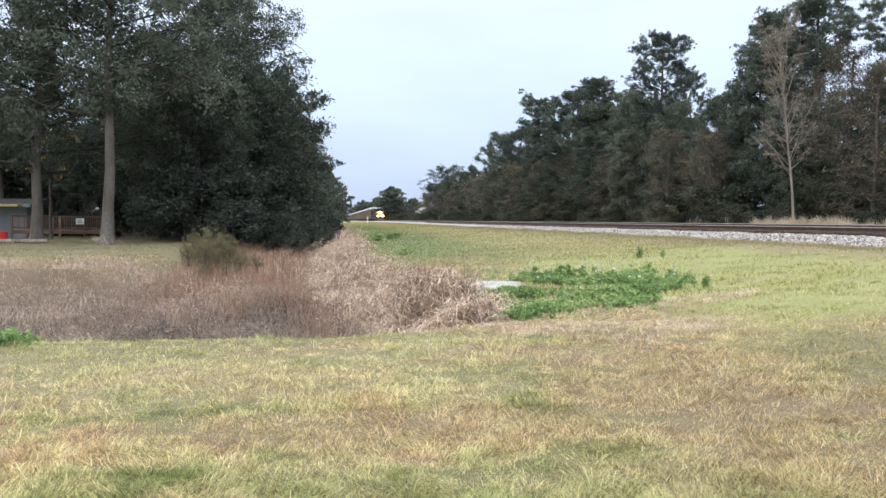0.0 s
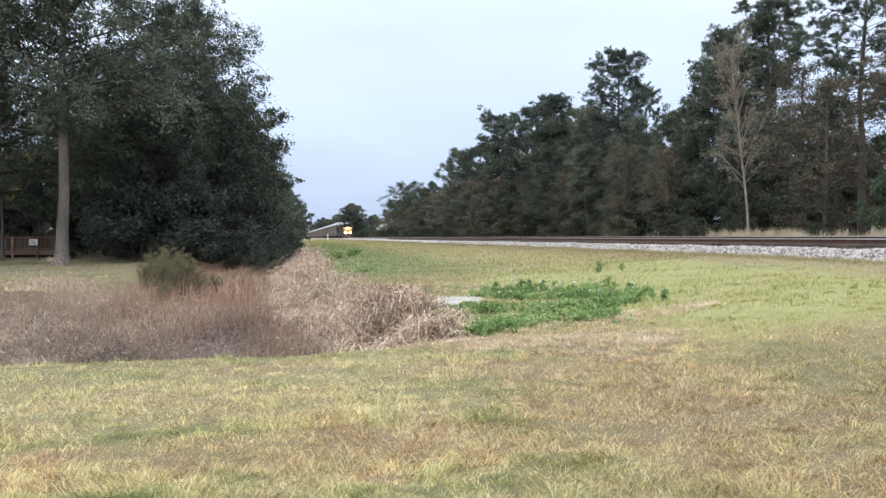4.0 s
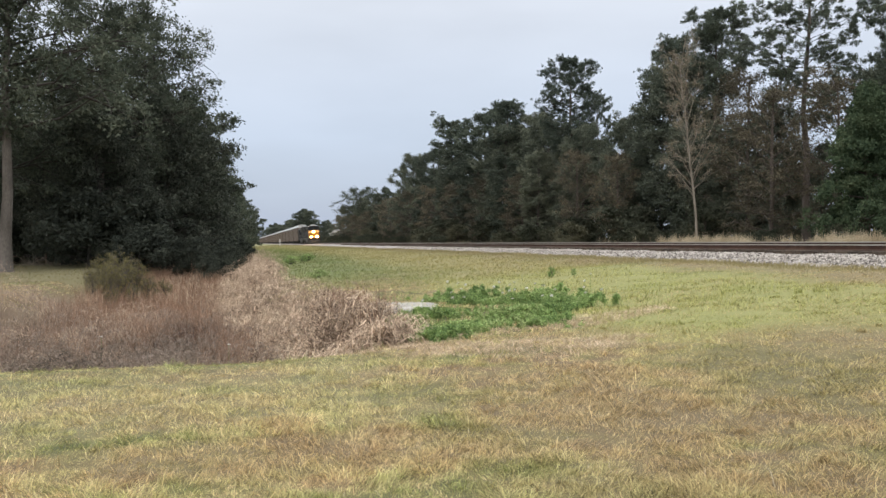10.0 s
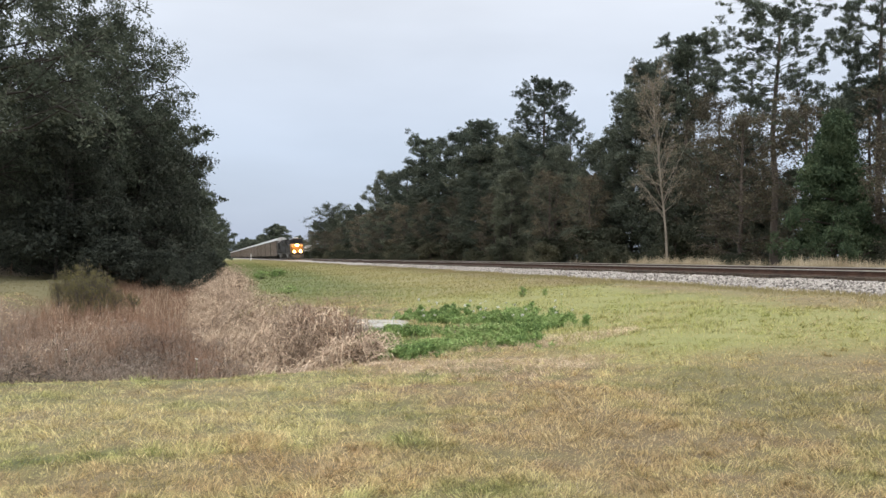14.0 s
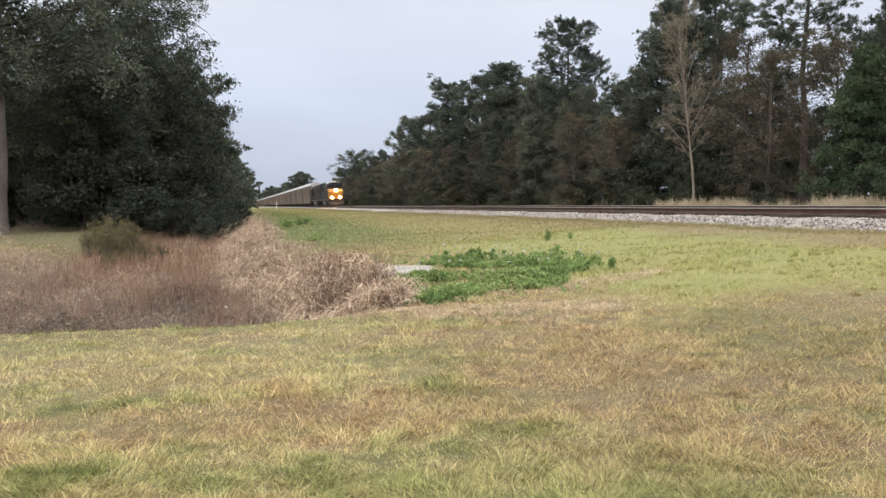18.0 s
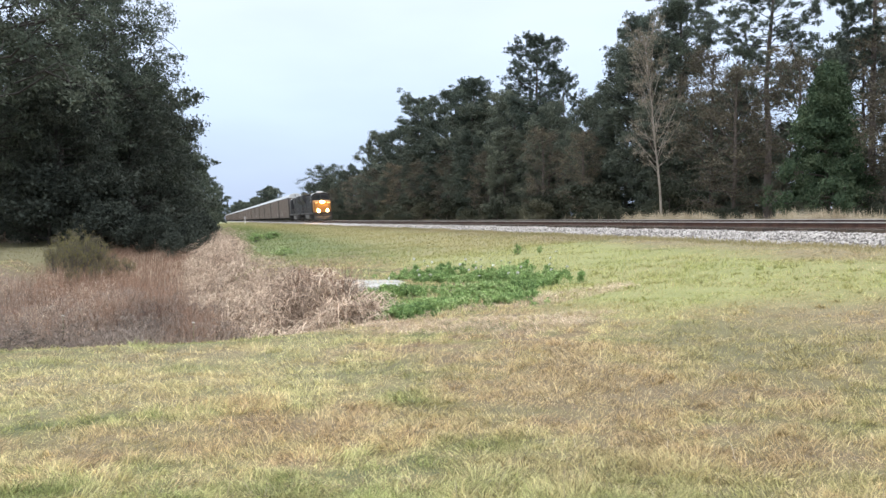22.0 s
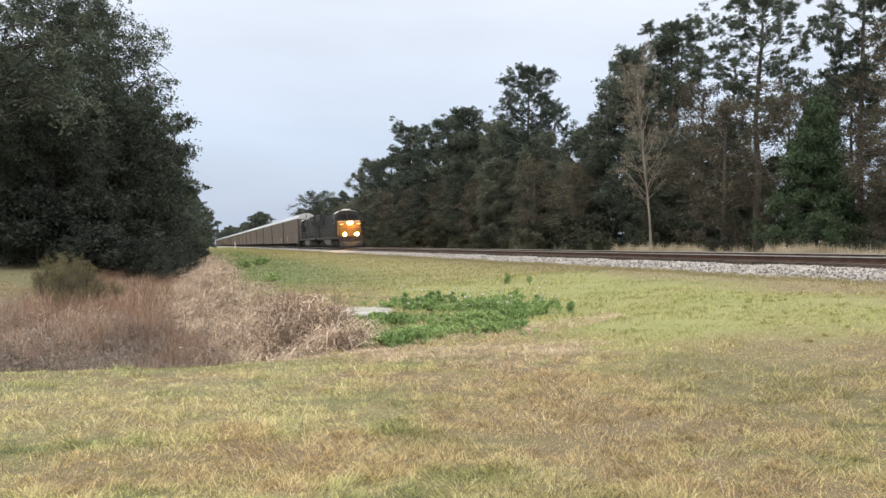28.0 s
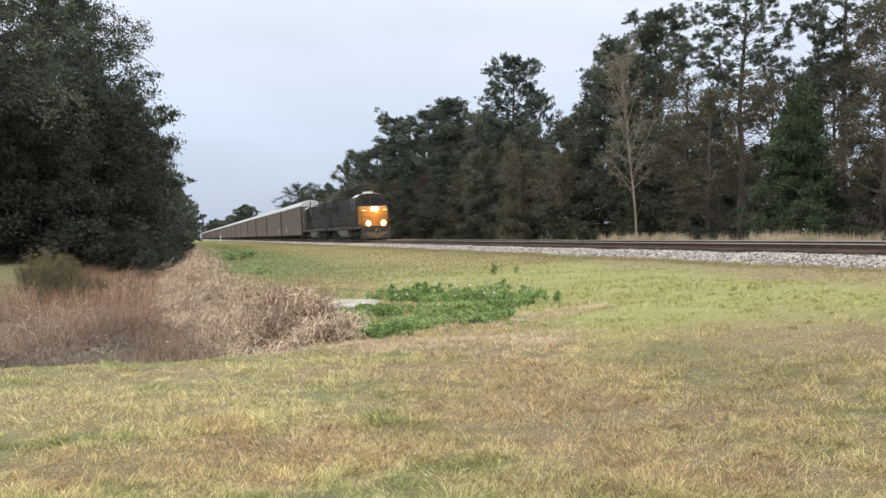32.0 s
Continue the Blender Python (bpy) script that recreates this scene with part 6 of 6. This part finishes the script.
        part("end_post", box(bmesh.new(), -0.07, 0.07, yc, yd, 1.0, 5.62, 0.01), M_BLACK, car, "dark post between the end doors")
    coupler(car, 0.5, -1)
    coupler(car, L - 0.5, 1)
    bogie(car, 3.1, 1.75, 2, 0.42, live)
    bogie(car, L - 3.1, 1.75, 2, 0.42, live)
    return car


lead = locomotive("dark blue diesel locomotive with yellow nose and three lit lamps", True)
second = locomotive("dark blue diesel locomotive with unlit lamps behind the first", False)
TRAIN = [(lead, 0.0), (second, 44.8)]      # the second one is coupled the other way round
at = 45.3
first_car = autorack(True, 1)
TRAIN.append((first_car, at))
second_car = autorack(True, 2)
TRAIN.append((second_car, at + 27.9))
plain_car = autorack(False, 0)
for i in range(24):
    at += 27.9
    if i == 0:
        continue
    TRAIN.append((plain_car if i == 1 else copy_thing([first_car, second_car, plain_car][i % 3], Matrix.Identity(4)), at))
for i, (car, off) in enumerate(TRAIN):
    car.matrix_basis = pose(TRACK_X, 335 + off, (RAIL_NEAR + RAIL_FAR) / 2, 0, TILT, 0) if car is not second else pose(TRACK_X, 335 + off, (RAIL_NEAR + RAIL_FAR) / 2, 0, -TILT, 180)


# ---------------------------------------------------------------- yard beyond the ditch
M_DECK = surface("weathered_deck_wood", [(0.3, (0.10, 0.065, 0.05)), (0.55, (0.19, 0.125, 0.095)), (0.8, (0.27, 0.19, 0.15))], scale=2, fine=25, fine_amount=0.5, bump=0.4, random_ob=0.4, stretch=(0.3, 1, 1))
M_SIDING = surface("grey_siding", [(0.3, (0.17, 0.19, 0.215)), (0.7, (0.24, 0.265, 0.29))], scale=1, fine=12, fine_amount=0.2, bump=0.1)
M_TRIM = surface("yellow_trim", [(0.3, (0.40, 0.33, 0.16)), (0.7, (0.52, 0.43, 0.22))], scale=1, fine=12, fine_amount=0.2, bump=0.1)
M_ROOF = surface("roof_shingle", [(0.3, (0.022, 0.021, 0.02)), (0.7, (0.05, 0.047, 0.044))], scale=3, fine=25, bump=0.4)
M_RED = surface("red_plastic", [(0.3, (0.48, 0.03, 0.03)), (0.7, (0.62, 0.05, 0.05))], scale=3, fine=25, rough=0.4, bump=0.05)
M_WHITE = surface("white_paint", [(0.3, (0.70, 0.70, 0.70)), (0.7, (0.82, 0.82, 0.82))], scale=2, fine=20, fine_amount=0.2, rough=0.5, bump=0.05)
M_ROCK = surface("rough_log", [(0.3, (0.16, 0.13, 0.10)), (0.7, (0.34, 0.29, 0.23))], scale=3, fine=25, bump=0.6)
YARD = float(height(-18, 64))


def deck(x0, x1, y0, y1, floor, label):
    """A raised wooden deck: boards, posts and a railing of balusters along its front and ends."""
    d = tagged(new("wooden_deck"), label, "deck")
    n = int((y1 - y0) / 0.15)
    plank = box(bmesh.new(), x0, x1, 0.004, 0.142, floor - 0.04, floor)
    first = part("board", plank, M_DECK, d)
    first.location.y = y0
    for i in range(1, n):
        b = new("board", first.data)
        b.parent, b.location.y = d, y0 + 0.15 * i
    part("rim_joist", box(bmesh.new(), x0, x1, y0 - 0.05, y0 - 0.004, floor - 0.26, floor - 0.01), M_DECK, d)
    k = int((x1 - x0) / 1.6)
    for i in range(k + 1):
        x = x0 + (x1 - x0) * i / k
        part("post", box(bmesh.new(), x - 0.06, x + 0.06, y0 - 0.16, y0 - 0.052, YARD - 0.1, floor + 1.0, 0.01), M_DECK, d)
    for z in (floor + 0.12, floor + 0.92):
        part("rail_board", box(bmesh.new(), x0, x1, y0 - 0.05, y0 - 0.01, z, z + 0.09), M_DECK, d)
    part("cap", box(bmesh.new(), x0 - 0.05, x1 + 0.05, y0 - 0.16, y0 + 0.02, floor + 1.012, floor + 1.05), M_DECK, d)
    slat = None
    for i in range(int((x1 - x0) / 0.13)):
        x = x0 + 0.07 + 0.13 * i
        if slat is None:
            slat = part("baluster", box(bmesh.new(), -0.02, 0.02, y0 - 0.095, y0 - 0.055, floor + 0.06, floor + 1.0), M_DECK, d)
            slat.location.x = x
        else:
            b = new("baluster", slat.data)
            b.parent, b.location.x = d, x
    return d


deck(-22.7, -16.1, 66.2, 69.4, YARD + 0.62, "brown weathered wooden deck with a slatted railing")

house = tagged(new("house"), "grey sided single-storey house behind the deck", "house")
hx0, hx1, hy0, hy1 = -33.0, -22.8, 69.6, 76.0
for name, args in (("wall", (hx0, hx1, hy0, hy0 + 0.2)), ("wall", (hx0, hx1, hy1 - 0.2, hy1)), ("wall", (hx0, hx0 + 0.2, hy0 + 0.2, hy1 - 0.2)), ("wall", (hx1 - 0.2, hx1, hy0 + 0.2, hy1 - 0.2))):
    part(name, box(bmesh.new(), *args, YARD - 0.1, YARD + 2.4), M_SIDING, house)
lap = part("siding_board", box(bmesh.new(), hx0, hx1, hy0 - 0.025, hy0 - 0.003, 0, 0.19), M_SIDING, house)
lap.location.z = YARD + 0.4
for i in range(1, 10):
    b = new("siding_board", lap.data)
    b.parent, b.location.z = house, YARD + 0.4 + 0.205 * i
part("roof", prism(bmesh.new(), [(hy0 - 0.5, YARD + 2.35), (hy0 - 0.5, YARD + 2.5), ((hy0 + hy1) / 2, YARD + 3.0), (hy1 + 0.5, YARD + 2.5), (hy1 + 0.5, YARD + 2.35)], "x", hx0 - 0.4, hx1 + 0.4), M_ROOF, house)
part("fascia", box(bmesh.new(), hx0 - 0.4, hx1 + 0.4, hy0 - 0.54, hy0 - 0.503, YARD + 2.3, YARD + 2.52), M_SIDING, house, "grey fascia board")
part("awning", box(bmesh.new(), -27.5, -23.0, hy0 - 1.6, hy0 - 0.56, YARD + 2.32, YARD + 2.50), M_TRIM, house, "dull yellow awning")
for x in (-30.5, -26.5):
    w = part("window", box(bmesh.new(), x - 0.5, x + 0.5, hy0 - 0.04, hy0 - 0.026, YARD + 1.2, YARD + 2.1), M_GLASS, house, "dark window")
    bm = bmesh.new()
    for a, b in ((x - 0.58, x - 0.5), (x + 0.5, x + 0.58)):
        box(bm, a, b, hy0 - 0.07, hy0 - 0.026, YARD + 1.12, YARD + 2.18)
    for a, b in ((YARD + 1.12, YARD + 1.2), (YARD + 2.1, YARD + 2.18)):
        box(bm, x - 0.5, x + 0.5, hy0 - 0.07, hy0 - 0.026, a, b)
    part("window_frame", bm, M_SIDING, w)

# satellite dish on the deck rail
dish = tagged(new("satellite_dish"), "grey satellite dish on a mast at the deck rail", "satellite dish")
bm = bmesh.new()
rings = []
for k in range(5):
    r = 0.36 * k / 4
    rings.append([bm.verts.new((r * math.cos(a), -0.16 * (r / 0.36) ** 2, r * 1.15 * math.sin(a))) for a in np.linspace(0, 2 * np.pi, 20, endpoint=False)] if k else [bm.verts.new((0, 0, 0))])
for i in range(20):
    bm.faces.new((rings[0][0], rings[1][i], rings[1][(i + 1) % 20]))
    for k in range(1, 4):
        bm.faces.new((rings[k][i], rings[k + 1][i], rings[k + 1][(i + 1) % 20], rings[k][(i + 1) % 20]))
bmesh.ops.solidify(bm, geom=bm.faces[:], thickness=0.02)
part("reflector", bm, M_GREY, dish).location = (0, 0, 0.62)
part("mast", rod(bmesh.new(), (0, 0.05, 0), (0, 0.05, 0.62), 0.03), M_GREY, dish)
bm = rod(bmesh.new(), (0, -0.1, 0.32), (0.22, -0.5, 0.52), 0.015)
box(bm, 0.16, 0.36, -0.58, -0.44, 0.46, 0.6, 0.02)
part("feed_arm", bm, M_WHITE, dish, "white feed horn on an arm")
dish.matrix_basis = pose(-17.2, 66.14, YARD + 1.67, 0, 0, 25)

sign = tagged(new("notice"), "small pale notice on the deck railing", "notice")
part("panel", box(bmesh.new(), -0.28, 0.28, -0.01, 0.01, 0, 0.42, 0.004), M_WHITE, sign)
bm = bmesh.new()
for k in range(3):
    box(bm, -0.2, 0.2 - 0.06 * k, -0.014, -0.0105, 0.1 + 0.1 * k, 0.14 + 0.1 * k)
part("printed_bars", bm, M_GREY, sign)
sign.matrix_basis = pose(-18.0, 66.02, YARD + 1.05)

bm = bmesh.new()
rod(bm, (0, 0, 0), (0, 0, 0.62), 0.26, 18, 0.32)
tub = tagged(new("red_tub"), "red plastic tub standing in the yard", "tub")
part("shell", bm, M_RED, tub)
part("rim", rod(bmesh.new(), (0, 0, 0.6), (0, 0, 0.66), 0.345, 18), M_RED, tub)
tub.matrix_basis = pose(-19.6, 55.5, float(height(-19.6, 55.5)) - 0.01)
GL = np.random.default_rng(31)
for i in range(6):
    bm = bmesh.new()
    l = GL.uniform(0.5, 1.1)
    rod(bm, (-l / 2, 0, 0.12), (l / 2, GL.uniform(-0.2, 0.2), 0.14), 0.13, 10, 0.11)
    log = part("firewood_log", bm, M_ROCK)
    tagged(log, "short rough log lying in the yard", "log", "logs in the yard")
    x, y = -18.9 + 0.35 * i, 54.0 + GL.uniform(-0.5, 0.5)
    log.matrix_basis = pose(x, y, float(height(x, y)) - 0.02, 0, 0, GL.uniform(-40, 40))

# post with white brackets and a heap of cut twigs under the trees
bracket = tagged(new("yard_post"), "dark wooden post with white brackets under the trees", "post")
part("shaft", box(bmesh.new(), -0.06, 0.06, -0.06, 0.06, -0.15, 2.3, 0.01), M_DECK, bracket)
for z, w in ((1.72, 0.16), (1.92, 0.24), (2.14, 0.2)):
    part("bracket", box(bmesh.new(), -0.07, w, -0.11, -0.063, z, z + 0.07, 0.01), M_WHITE, bracket, "white bracket")
bracket.matrix_basis = pose(-14.4, 70.5, float(height(-14.4, 70.5)))
GB = np.random.default_rng(77)
for x, y in ((-14.9, 68.5), (-12.9, 68.0)):
    n = 60
    a, q = GB.uniform(0, 6.28, n), GB.uniform(0.4, 1.1, n)
    p0 = np.column_stack([GB.normal(0, 0.5, n), GB.normal(0, 0.3, n), np.zeros(n)])
    p1 = p0 + np.column_stack([np.cos(a) * q, np.sin(a) * q * 0.5, GB.uniform(0.05, 0.8, n)])
    tv, tf = tubes([(np.array([u, (u + w) / 2 + GB.normal(0, 0.06, 3), w]), np.array([0.02, 0.014, 0.006])) for u, w in zip(p0, p1)], 4)
    heap = tagged(new("brush_pile", mesh_np("brush_pile", tv, [tf], M_BARKP)), "heap of cut pale twigs under the trees", "brush", kind="stuff")
    heap.matrix_basis = pose(x, y, float(height(x, y)) - 0.02)

# white marker post by the line, white shed far off
post = tagged(new("marker_post"), "white marker post beside the track", "post")
part("shaft", box(bmesh.new(), -0.1, 0.1, -0.1, 0.1, -0.2, 1.75, 0.02), M_WHITE, post)
part("cap", box(bmesh.new(), -0.12, 0.12, -0.12, 0.12, 1.75, 1.82, 0.02), M_WHITE, post)
post.matrix_basis = pose(9.5, 236, float(height(9.5, 236)))
shed = tagged(new("shed"), "white metal shed beyond the far trees", "shed")
part("wall", box(bmesh.new(), 0, 5, 0, 8, 0, 6.0), M_WHITE, shed)
part("roof", prism(bmesh.new(), [(-0.3, 6.0), (2.5, 7.2), (5.3, 6.0), (5.3, 5.9), (-0.3, 5.9)], "y", -0.3, 8.3), M_ROOFW, shed)
shed.matrix_basis = pose(35.5, 372, 0.6)


# ---------------------------------------------------------------- what moves
def train_front(t):
    """How far up the line the first locomotive's front is; the train is braking."""
    return 334.9 - 11.825 * t + 0.18045 * t * t - 0.001736 * t ** 3


def motions():
    z = (RAIL_NEAR + RAIL_FAR) / 2
    for car, off in TRAIN:
        walk(car, [(t, pose(TRACK_X, train_front(t) + off, z, 0, -TILT if car is second else TILT, 180 if car is second else 0)) for t in range(33)])
    start = train_front(0)
    for wheel, y, r, vehicle in ROLLING:
        way = -1 if vehicle is second else 1
        rows, n = [], int((start - train_front(32)) / (r * 1.35)) + 1
        times = np.interp(np.linspace(start, train_front(32), n + 1)[::-1], [train_front(t / 10) for t in range(320, -1, -1)], [t / 10 for t in range(320, -1, -1)])[::-1]
        for t in [0.0, *times[1:-1], 32.0]:
            t = round(t * FPS) / FPS
            rows.append((t, pose(0, y, r, way * (math.degrees((start - train_front(t)) / r) % 360))))
        walk(wheel, rows)


motions()
